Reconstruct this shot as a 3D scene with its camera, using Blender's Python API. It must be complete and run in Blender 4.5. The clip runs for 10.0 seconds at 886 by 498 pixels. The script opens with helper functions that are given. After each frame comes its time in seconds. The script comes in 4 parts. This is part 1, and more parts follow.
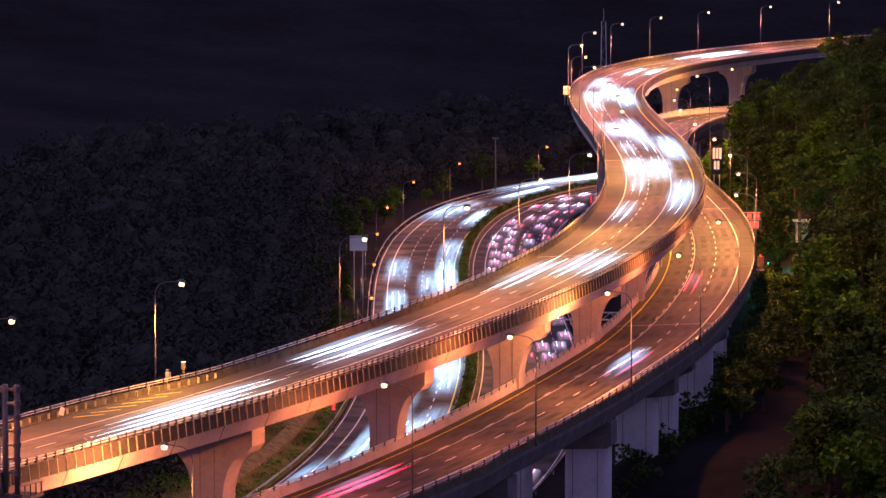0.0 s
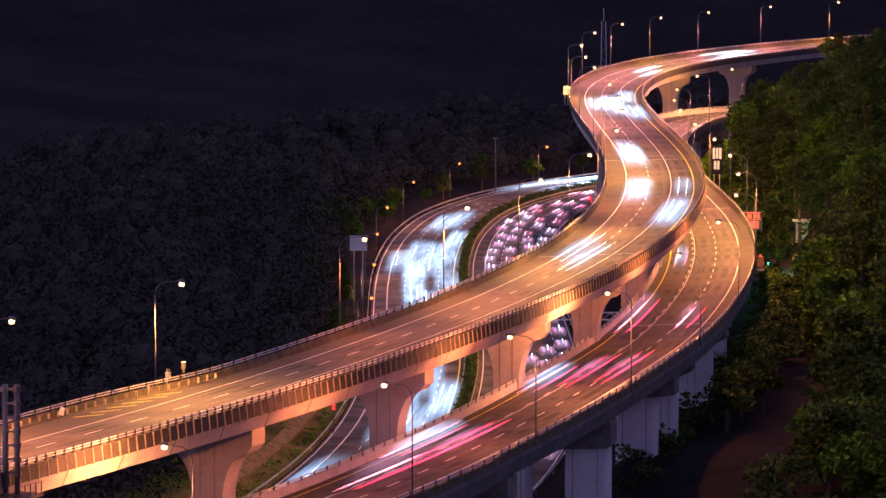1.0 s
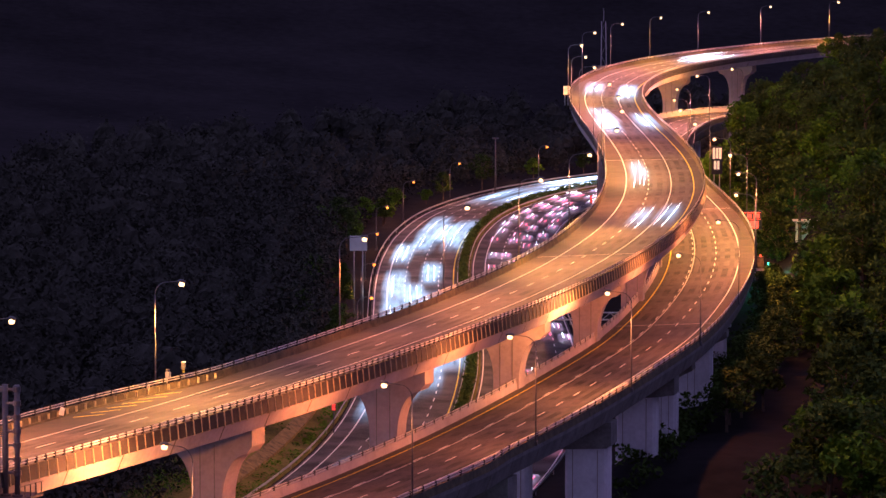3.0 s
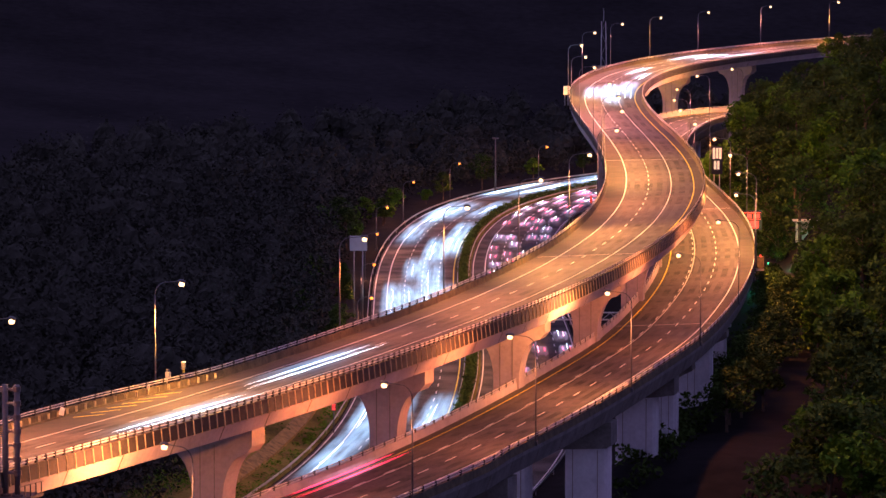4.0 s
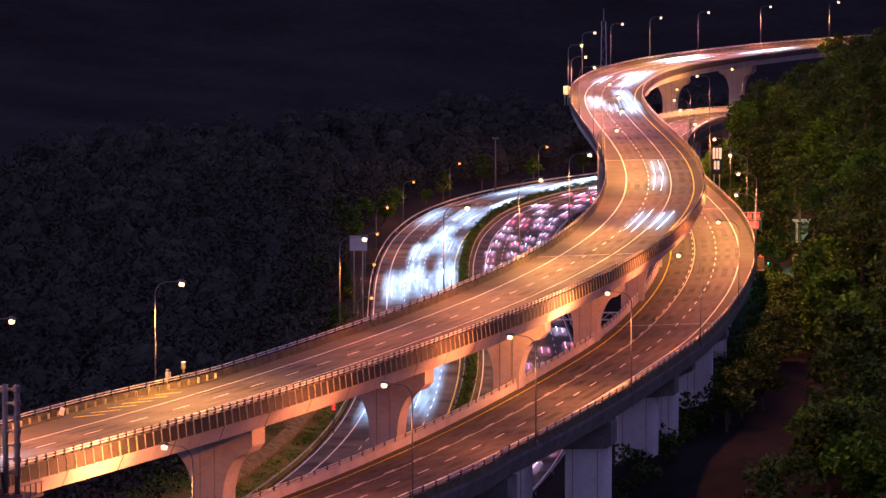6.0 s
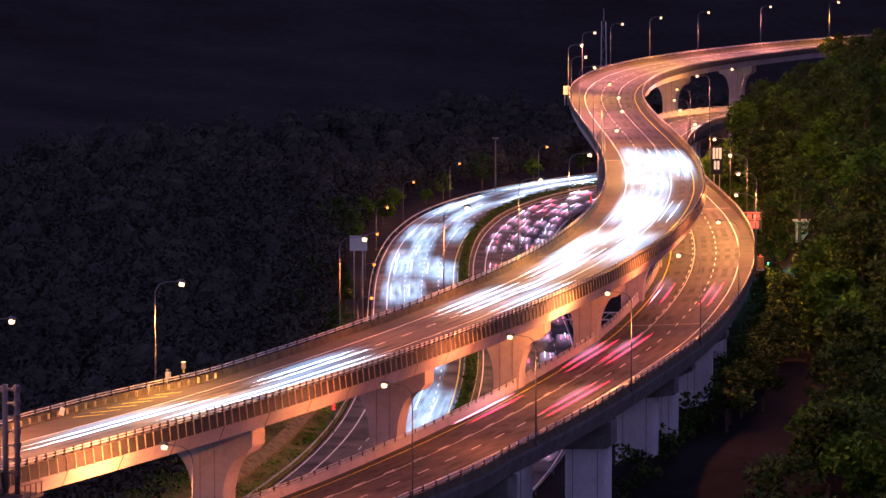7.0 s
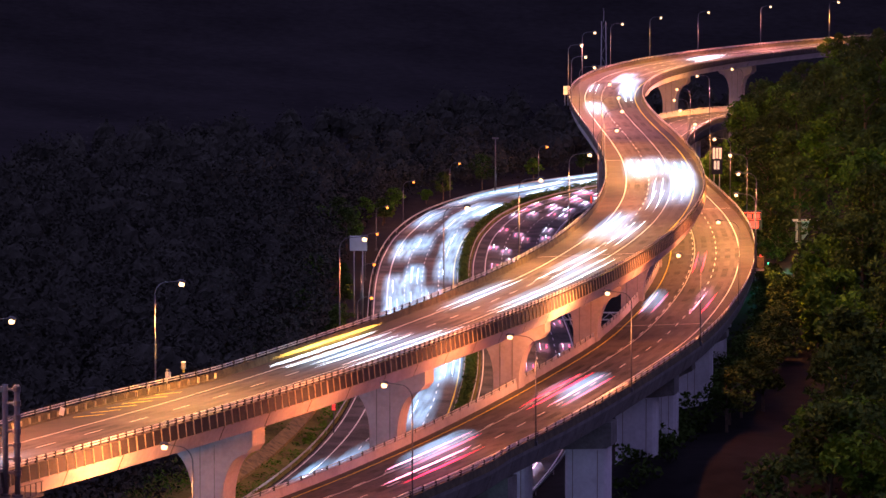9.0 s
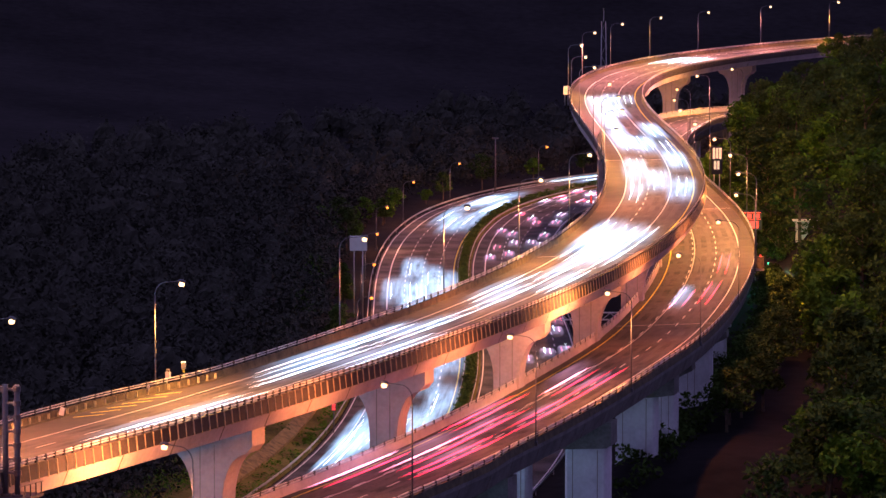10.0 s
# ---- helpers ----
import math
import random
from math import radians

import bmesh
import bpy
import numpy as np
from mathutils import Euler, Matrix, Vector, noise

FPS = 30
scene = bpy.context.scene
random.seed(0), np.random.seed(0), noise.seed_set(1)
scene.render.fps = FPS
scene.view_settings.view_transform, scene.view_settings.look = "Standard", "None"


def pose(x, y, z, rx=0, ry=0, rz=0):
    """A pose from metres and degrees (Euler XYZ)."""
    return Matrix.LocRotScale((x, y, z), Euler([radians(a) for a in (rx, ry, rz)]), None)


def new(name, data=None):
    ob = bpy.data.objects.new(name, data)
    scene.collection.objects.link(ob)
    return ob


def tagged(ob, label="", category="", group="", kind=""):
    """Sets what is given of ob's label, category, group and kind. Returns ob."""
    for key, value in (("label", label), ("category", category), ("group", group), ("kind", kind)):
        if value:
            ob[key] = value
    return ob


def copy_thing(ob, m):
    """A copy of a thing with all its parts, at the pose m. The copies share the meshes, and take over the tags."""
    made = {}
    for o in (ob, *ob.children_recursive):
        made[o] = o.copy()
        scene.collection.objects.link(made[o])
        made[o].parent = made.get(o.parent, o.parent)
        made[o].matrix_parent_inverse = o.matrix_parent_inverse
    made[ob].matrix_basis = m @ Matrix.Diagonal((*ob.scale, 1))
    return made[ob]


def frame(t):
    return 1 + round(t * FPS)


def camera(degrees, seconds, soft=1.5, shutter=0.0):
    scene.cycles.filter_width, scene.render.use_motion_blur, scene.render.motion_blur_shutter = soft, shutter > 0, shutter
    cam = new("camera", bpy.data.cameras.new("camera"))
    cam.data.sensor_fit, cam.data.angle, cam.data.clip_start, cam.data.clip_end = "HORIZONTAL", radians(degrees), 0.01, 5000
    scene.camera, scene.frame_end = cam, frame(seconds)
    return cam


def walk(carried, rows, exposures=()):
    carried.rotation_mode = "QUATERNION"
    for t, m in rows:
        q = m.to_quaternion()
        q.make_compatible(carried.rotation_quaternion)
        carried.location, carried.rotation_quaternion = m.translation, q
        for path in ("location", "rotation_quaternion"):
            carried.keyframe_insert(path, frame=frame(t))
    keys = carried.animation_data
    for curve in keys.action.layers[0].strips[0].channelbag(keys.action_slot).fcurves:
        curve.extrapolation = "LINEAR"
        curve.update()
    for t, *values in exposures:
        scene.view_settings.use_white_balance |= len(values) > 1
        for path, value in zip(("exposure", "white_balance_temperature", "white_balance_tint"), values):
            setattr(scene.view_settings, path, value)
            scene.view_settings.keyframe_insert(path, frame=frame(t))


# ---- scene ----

# ---------- camera: stands still on a hill, long lens ----------
cam = camera(11.627, 10.0, 1.5, 0.2)
EYE = pose(0, 0, 92, 90 - 5.283, 0, 0)
walk(cam, [(0.0, EYE), (10.0, EYE)])

# ---------- night sky and exposure ----------
world = bpy.data.worlds.new("night_sky")
scene.world = world
world.use_nodes = True
world.node_tree.nodes["Background"].inputs["Color"].default_value = (0.29, 0.24, 0.57, 1)
world.node_tree.nodes["Background"].inputs["Strength"].default_value = 0.52
scene.view_settings.exposure = 0.78
LAMP_WATTS = 45000
SODIUM = (1.0, 0.30, 0.095)
ROSE = (1.0, 0.30, 0.24)


# ---------- materials ----------
def material(name, colour, rough=0.8, metal=0.0, scale=1.0, vary=0.25, fine=6.0, bump=0.15, second=None):
    m = bpy.data.materials.new(name)
    m.use_nodes = True
    n, l = m.node_tree.nodes, m.node_tree.links
    b = n["Principled BSDF"]
    b.inputs["Roughness"].default_value, b.inputs["Metallic"].default_value = rough, metal
    geo = n.new("ShaderNodeNewGeometry")
    big, small = n.new("ShaderNodeTexNoise"), n.new("ShaderNodeTexNoise")
    big.inputs["Scale"].default_value, small.inputs["Scale"].default_value = scale, scale * fine
    big.inputs["Detail"].default_value, small.inputs["Detail"].default_value = 5, 3
    for t in (big, small):
        l.new(geo.outputs["Position"], t.inputs["Vector"])
    mix = n.new("ShaderNodeMath")
    mix.operation = "ADD"
    l.new(big.outputs["Fac"], mix.inputs[0])
    half = n.new("ShaderNodeMath")
    half.operation, half.inputs[1].default_value = "MULTIPLY", 0.5
    l.new(small.outputs["Fac"], half.inputs[0])
    l.new(half.outputs[0], mix.inputs[1])
    ramp = n.new("ShaderNodeValToRGB")
    ramp.color_ramp.elements[0].position, ramp.color_ramp.elements[1].position = 0.5, 1.0
    dark = second or tuple(c * (1 - vary) for c in colour)
    ramp.color_ramp.elements[0].color = (*dark, 1)
    ramp.color_ramp.elements[1].color = (*(min(1, c * (1 + vary)) for c in colour), 1)
    l.new(mix.outputs[0], ramp.inputs["Fac"])
    l.new(ramp.outputs["Color"], b.inputs["Base Color"])
    if bump:
        bp = n.new("ShaderNodeBump")
        bp.inputs["Strength"].default_value, bp.inputs["Distance"].default_value = bump, 0.05
        l.new(small.outputs["Fac"], bp.inputs["Height"])
        l.new(bp.outputs["Normal"], b.inputs["Normal"])
    return m


def glow(name, colour, strength):
    m = bpy.data.materials.new(name)
    m.use_nodes = True
    b = m.node_tree.nodes["Principled BSDF"]
    b.inputs["Base Color"].default_value = (*colour, 1)
    b.inputs["Emission Color"].default_value = (*colour, 1)
    b.inputs["Emission Strength"].default_value = strength
    if "streak" in name:
        # a streak flickers along its way
        n, l = m.node_tree.nodes, m.node_tree.links
        tex, stretch, cloud, lift = n.new("ShaderNodeTexCoord"), n.new("ShaderNodeMapping"), n.new("ShaderNodeTexNoise"), n.new("ShaderNodeMapRange")
        info, many = n.new("ShaderNodeObjectInfo"), n.new("ShaderNodeMath")
        many.operation, many.inputs[1].default_value, cloud.noise_dimensions = "MULTIPLY", 60.0, "4D"
        stretch.inputs["Scale"].default_value = (0.5, 0.22, 0.5)
        cloud.inputs["Scale"].default_value, cloud.inputs["Detail"].default_value = 1.0, 5
        lift.inputs["From Min"].default_value, lift.inputs["From Max"].default_value = 0.38, 0.66
        lift.inputs["To Min"].default_value, lift.inputs["To Max"].default_value = strength * 0.08, strength * 1.7
        for a, z in ((tex.outputs["Object"], stretch.inputs["Vector"]), (stretch.outputs[0], cloud.inputs["Vector"]), (info.outputs["Random"], many.inputs[0]),
                     (many.outputs[0], cloud.inputs["W"]), (cloud.outputs["Fac"], lift.inputs["Value"]), (lift.outputs["Result"], b.inputs["Emission Strength"])):
            l.new(a, z)
    return m


ASPHALT = material("asphalt", (0.058, 0.052, 0.050), 0.8, 0, 0.13, 0.72, 26, 0.4)
CONCRETE = material("concrete", (0.38, 0.335, 0.33), 0.85, 0, 0.25, 0.22, 9)
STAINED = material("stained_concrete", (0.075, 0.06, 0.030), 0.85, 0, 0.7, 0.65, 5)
RAIL = material("painted_rail", (0.50, 0.47, 0.44), 0.5, 0.1, 1.5, 0.25, 6, 0)
# bluish light falling on the lower piers is put into this colour
PIER = material("lit_pier_concrete", (0.66, 0.68, 0.72), 0.85, 0, 0.22, 0.2, 9)
# shade on the lower girder and its beams, as a darker concrete colour
SHADED = material("shaded_concrete", (0.15, 0.15, 0.145), 0.88, 0, 0.4, 0.4, 8)
# grooves are thin proud strips, darker than the shaft
GROOVE = material("shallow_groove", (0.25, 0.23, 0.21), 0.9, 0, 0.6, 0.3, 6)
MOSSY = material("mossy_concrete", (0.17, 0.12, 0.04), 0.95, 0, 0.9, 0.6, 5, 0.5)
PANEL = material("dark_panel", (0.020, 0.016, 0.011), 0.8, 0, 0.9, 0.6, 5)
for step, at in zip(ASPHALT.node_tree.nodes["Color Ramp"].color_ramp.elements, (0.6, 0.9)):
    step.position = at
ASPHALT.node_tree.nodes["Principled BSDF"].inputs["Specular IOR Level"].default_value = 0.2
SHOULDER = material("old_shoulder_asphalt", (0.030, 0.025, 0.019), 0.85, 0, 0.3, 0.6, 14, 0.4)
WORN = material("worn_asphalt", (0.046, 0.041, 0.039), 0.72, 0, 0.16, 0.5, 26, 0.3)
WORN.node_tree.nodes["Principled BSDF"].inputs["Specular IOR Level"].default_value = 0.25
PAINT = material("white_paint", (0.72, 0.70, 0.66), 0.6, 0, 0.8, 0.2, 8, 0)
YELLOW = material("yellow_paint", (0.80, 0.66, 0.03), 0.6, 0, 0.8, 0.2, 8, 0)
STEEL = material("galvanised_steel", (0.45, 0.44, 0.43), 0.45, 0.6, 2.0, 0.2, 6, 0)
DARK_STEEL = material("dark_steel", (0.12, 0.11, 0.11), 0.5, 0.5, 2.0, 0.3, 6, 0)
GRASS = material("grass", (0.13, 0.12, 0.035), 0.95, 0, 0.08, 0.6, 18, 0.5)
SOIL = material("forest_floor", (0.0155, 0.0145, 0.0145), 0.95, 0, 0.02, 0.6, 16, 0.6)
LEAF = material("leaves", (0.075, 0.16, 0.016), 0.7, 0, 0.15, 0.6, 10, 0)
LEAF_DARK = material("dark_leaves", (0.048, 0.085, 0.018), 0.75, 0, 0.15, 0.6, 10, 0)
# leaf colour for the far woods with the night's shade put in
NIGHT_LEAF = material("night_shaded_leaves", (0.042, 0.044, 0.034), 0.8, 0, 0.1, 0.5, 8, 0)
POLE = material("weathered_pole", (0.11, 0.11, 0.115), 0.55, 0.1, 2.0, 0.2, 6, 0)
for dull in (SOIL, LEAF, LEAF_DARK, NIGHT_LEAF, GRASS):
    dull.node_tree.nodes["Principled BSDF"].inputs["Specular IOR Level"].default_value = 0.04
RIB = material("pale_rib", (0.36, 0.31, 0.20), 0.85, 0, 0.9, 0.45, 6)
BARK = material("bark", (0.10, 0.075, 0.05), 0.9, 0, 1.5, 0.4, 5)
SIGN = material("sign_panel", (0.55, 0.52, 0.52), 0.5, 0.2, 1.0, 0.1, 5, 0)
RED_PANEL = material("red_panel", (0.55, 0.04, 0.03), 0.5, 0, 1.0, 0.2, 5, 0)
BLACK_PAINT = material("black_paint", (0.03, 0.03, 0.03), 0.6, 0, 1.0, 0.2, 5, 0)
BULB = glow("sodium_bulb", (1.0, 0.60, 0.28), 2.4)
AMBER_BULB = glow("amber_bulb", (1.0, 0.30, 0.04), 1.7)
HEADLIGHT = glow("headlight_streak", (0.62, 0.82, 1.0), 5)
FULL_BEAM = glow("full_beam_streak", (0.58, 0.80, 1.0), 14)
HEADLIGHT_WARM = glow("warm_headlight_streak", (1.0, 0.86, 0.84), 4)
TAIL = glow("tail_light_streak", (1.0, 0.03, 0.10), 3.2)
PINK = glow("pink_light_streak", (1.0, 0.30, 0.50), 5)
AMBER = glow("amber_light_streak", (1.0, 0.66, 0.10), 2.5)
TEAL = glow("teal_lamp", (0.05, 1.0, 0.65), 2)


# ---------- mesh helpers ----------
def mesh_of(name, verts, faces, mat, smooth=False):
    me = bpy.data.meshes.new(name)
    me.from_pydata(verts, [], faces)
    me.materials.append(mat)
    if smooth:
        me.polygons.foreach_set("use_smooth", [True] * len(me.polygons))
    me.update()
    return me


def part(name, me, parent, label=""):
    ob = new(name, me)
    ob.parent = parent
    return tagged(ob, label)


def thing(name, label, category, group="", kind="", at=None):
    ob = new(name)
    ob.empty_display_size = 0.5
    if at is not None:
        ob.matrix_basis = at
    return tagged(ob, label, category, group, kind)


class Shape:
    """Gathers boxes, tubes and sheets for one mesh."""

    def __init__(self):
        self.v, self.f = [], []

    def add(self, verts, faces):
        k = len(self.v)
        self.v += [tuple(p) for p in verts]
        self.f += [tuple(i + k for i in f) for f in faces]
        return self

    def box(self, x0, y0, z0, x1, y1, z1, m=None):
        c = [(x, y, z) for z in (z0, z1) for x, y in ((x0, y0), (x1, y0), (x1, y1), (x0, y1))]
        if m is not None:
            c = [m @ Vector(p) for p in c]
        return self.add(c, [(3, 2, 1, 0), (4, 5, 6, 7), (0, 1, 5, 4), (1, 2, 6, 5), (2, 3, 7, 6), (3, 0, 4, 7)])

    def tube(self, points, radii, sides=8):
        """A tapered tube along points."""
        pts = [Vector(p) for p in points]
        rings = []
        for i, p in enumerate(pts):
            d = (pts[min(i + 1, len(pts) - 1)] - pts[max(i - 1, 0)]).normalized()
            a = d.cross(Vector((0, 0, 1)) if abs(d.z) < 0.9 else Vector((0, 1, 0))).normalized()
            b = d.cross(a)
            r = radii[i] if isinstance(radii, (list, tuple)) else radii
            rings.append([p + (a * math.cos(u) + b * math.sin(u)) * r for u in [2 * math.pi * k / sides for k in range(sides)]])
        v = [q for ring in rings for q in ring]
        f = []
        for i in range(len(rings) - 1):
            for k in range(sides):
                f.append((i * sides + k, i * sides + (k + 1) % sides, (i + 1) * sides + (k + 1) % sides, (i + 1) * sides + k))
        f.append(tuple(range(sides))[::-1])
        f.append(tuple((len(rings) - 1) * sides + k for k in range(sides)))
        return self.add(v, f)

    def mesh(self, name, mat, smooth=False):
        return mesh_of(name, self.v, self.f, mat, smooth)


# ---------- the roads' lines ----------
class Road:
    """A smooth line in plan through a few points, with cross fall; offsets count to the right of the way that leads off."""

    def __init__(self, points, z, bank):
        p = [Vector((*q, 0)) for q in points]
        dense = []
        for i in range(1, len(p) - 2):
            a, b, c, d = p[i - 1:i + 3]
            for k in range(24):
                t = k / 24
                dense.append(0.5 * ((2 * b) + (c - a) * t + (2 * a - 5 * b + 4 * c - d) * t * t + (3 * b - a - 3 * c + d) * t ** 3))
        q = np.array([(v.x, v.y) for v in dense])
        s = np.concatenate([[0], np.cumsum(np.linalg.norm(np.diff(q, axis=0), axis=1))])
        self.s = np.arange(0, s[-1], 2.0)
        self.x, self.y = np.interp(self.s, s, q[:, 0]), np.interp(self.s, s, q[:, 1])
        k = np.ones(9) / 9
        for w in (self.x, self.y):
            w[4:-4] = np.convolve(w, k, "valid")
        self.dx, self.dy = np.gradient(self.x), np.gradient(self.y)
        n = np.hypot(self.dx, self.dy)
        self.dx, self.dy = self.dx / n, self.dy / n
        self.z, self.bank = z, bank
        self.length = float(self.s[-1])

    def place(self, s, off=0.0, h=0.0):
        x, y = np.interp(s, self.s, self.x), np.interp(s, self.s, self.y)
        dx, dy = np.interp(s, self.s, self.dx), np.interp(s, self.s, self.dy)
        e = np.interp(y, *self.bank)
        return Vector((x + dy * off, y - dx * off, self.z + e * off + h))

    def heading(self, s):
        dx, dy = np.interp(s, self.s, self.dx), np.interp(s, self.s, self.dy)
        return math.degrees(math.atan2(-dx, dy))

    def frame_at(self, s, off=0.0, h=0.0):
        """x across to the right, y along the road, z up."""
        p = self.place(s, off, h)
        return pose(p.x, p.y, p.z, 0, 0, self.heading(s))

    def at_depth(self, y):
        return float(np.interp(y, self.y, self.s))

    def sweep(self, shape, profile, s0, s1, step=4.0, closed=True):
        """A strip along the road; profile: (offset or a function of s, height) points."""
        n = max(1, int((s1 - s0) / step))
        k, m = len(profile), n + 1
        v = []
        for i in range(m):
            s = s0 + (s1 - s0) * i / n
            for o, h in profile:
                v.append(self.place(s, o(s) if callable(o) else o, h))
        f = []
        for i in range(n):
            for j in range(k if closed else k - 1):
                a, b = i * k + j, i * k + (j + 1) % k
                f.append((a, b, b + k, a + k))
        if closed:
            f.append(tuple(range(k))[::-1])
            f.append(tuple((m - 1) * k + j for j in range(k)))
        return shape.add(v, f)


UPPER = Road([(-560, -700), (-330, -200), (-210, 50), (-118, 250), (-69.5, 350), (-46.7, 400), (-26.5, 450), (-9.9, 500), (4.1, 550), (15.2, 600), (23.4, 650),
              (28.8, 700), (31.7, 750), (32.8, 800), (32.6, 850), (31.9, 900), (31.6, 950), (32.7, 1000), (36.4, 1050), (43.8, 1100),
              (56.9, 1150), (76.7, 1200), (108.6, 1260), (165, 1330), (260, 1400), (500, 1480), (1100, 1560), (1300, 1580)], 35.0,
             ([0, 700, 800, 900, 1010, 3000], [0.06, 0.055, 0.02, -0.02, -0.03, -0.03]))
LOWER = Road([(-420, -700), (-270, -150), (-130, 220), (-68, 340), (-29, 410), (-12.3, 452), (0, 490), (9.3, 524), (18, 560), (26.3, 598), (33, 640), (38, 680),
              (41.5, 720), (43.6, 760), (44.3, 800), (43.8, 840), (43, 880), (42.7, 920), (43.5, 960), (46, 1000), (50.5, 1040),
              (60, 1088), (76, 1115), (104, 1138), (165, 1165), (320, 1205), (1100, 1330), (1300, 1360)], 24.0,
             ([0, 700, 820, 920, 1010, 3000], [0.055, 0.05, 0.03, 0.0, -0.02, -0.02]))
GROUND = Road([(-420, -800), (-230, -140), (-103, 240), (-48, 440), (-32, 500), (-18.5, 560), (-6.5, 625), (0.0, 680), (3.1, 740), (4.0, 800), (3.4, 860), (3.0, 920),
               (3.9, 980), (7.2, 1040), (15.0, 1100), (32.1, 1160), (62, 1215), (110, 1270), (220, 1340), (500, 1440), (1100, 1560), (1300, 1590)], 0.0,
              ([0, 3000], [0.0, 0.0]))


def span(road, y0, y1):
    return road.at_depth(y0), road.at_depth(y1)


def clamp01(t):
    return max(0.0, min(1.0, t))


def smooth(a, b, t):
    u = clamp01((t - a) / (b - a))
    return u * u * (3 - 2 * u)


# ---------- terrain ----------
def offset_right(road, x, y):
    d = (road.x - x) ** 2 + (road.y - y) ** 2
    i = int(np.argmin(d))
    return (x - road.x[i]) * road.dy[i] - (y - road.y[i]) * road.dx[i]


def hill_height(x, y):
    """The wooded hill to the right of the lower road, and dark hills far behind."""
    o = offset_right(LOWER, x, y)
    near = 1 - smooth(560, 760, y)
    o -= 13.5 + 17 * near - 1.7 * smooth(870, 950, y)
    h = 0.0
    if o > 0:
        h = ((24 - 6.5 * smooth(870, 950, y)) * (1 - math.exp(-o / (14 - 6 * smooth(690, 780, y) - 3 * smooth(870, 950, y)))) + 0.42 * min(o, 120)) * (1 - 0.35 * near)
        h += 3 * noise.noise(Vector((x * 0.03, y * 0.03, 0))) * min(1, o / 20)
    g = offset_right(GROUND, x, y)
    # the foot of the hill reaches under the lower viaduct
    across = offset_right(LOWER, x, y)
    if across > -12:
        h = max(h, smooth(525, 572, y) * (1 - smooth(900, 960, y)) * smooth(23.5, 33, g) * 11.5 * smooth(-12, 4, across))
    if g < -24:
        h += min(60, 0.10 * (-24 - g)) * smooth(700, 1100, y)
    far = smooth(1330, 2600, y)
    ridge = 33.5 * math.exp(-(min(0.0, x - 109) / 11) ** 4 - ((y - 1186) / 19) ** 4 - (max(0.0, x - 150) / 40) ** 2)
    return max(h, ridge) + far * (150 + 60 * noise.noise(Vector((x * 0.003, y * 0.003, 5))))


def terrain():
    xs = sorted(set(list(range(-1600, -200, 100)) + list(range(-200, 240, 8)) + list(range(240, 1700, 100))))
    ys = sorted(set(list(range(-900, 400, 100)) + list(range(400, 1340, 10)) + list(range(1340, 3400, 60))))
    v = [(x, y, hill_height(x, y) - 0.25) for y in ys for x in xs]
    n = len(xs)
    f = [(j * n + i, j * n + i + 1, (j + 1) * n + i + 1, (j + 1) * n + i) for j in range(len(ys) - 1) for i in range(n - 1)]
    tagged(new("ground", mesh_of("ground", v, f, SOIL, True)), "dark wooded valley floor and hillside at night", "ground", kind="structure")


terrain()


# ---------- roads on viaducts ----------
def dashes(road, parent, offs, s0, s1, length=4.0, gap=6.0, width=0.16):
    """Broken lane lines: each dash in the stretch is a piece of its own."""
    for off in offs:
        s = s0
        while s + length < s1:
            sh = Shape()
            road.sweep(sh, [(off - width / 2, 0.012), (off + width / 2, 0.012)], s, s + length, 2.0, False)
            part("lane_dash", sh.mesh("lane_dash", PAINT), parent)
            s += length + gap


def line(road, parent, off, s0, s1, mat, width=0.2, name="lane_line", label=""):
    sh = Shape()
    road.sweep(sh, [(off - width / 2, 0.012), (off + width / 2, 0.012)], s0, s1, 4.0, False)
    part(name, sh.mesh(name, mat), parent, label)


RIB_WIDTHS = (1.0, 0.55, 0.8, 1.25, 0.6, 1.0, 0.45)


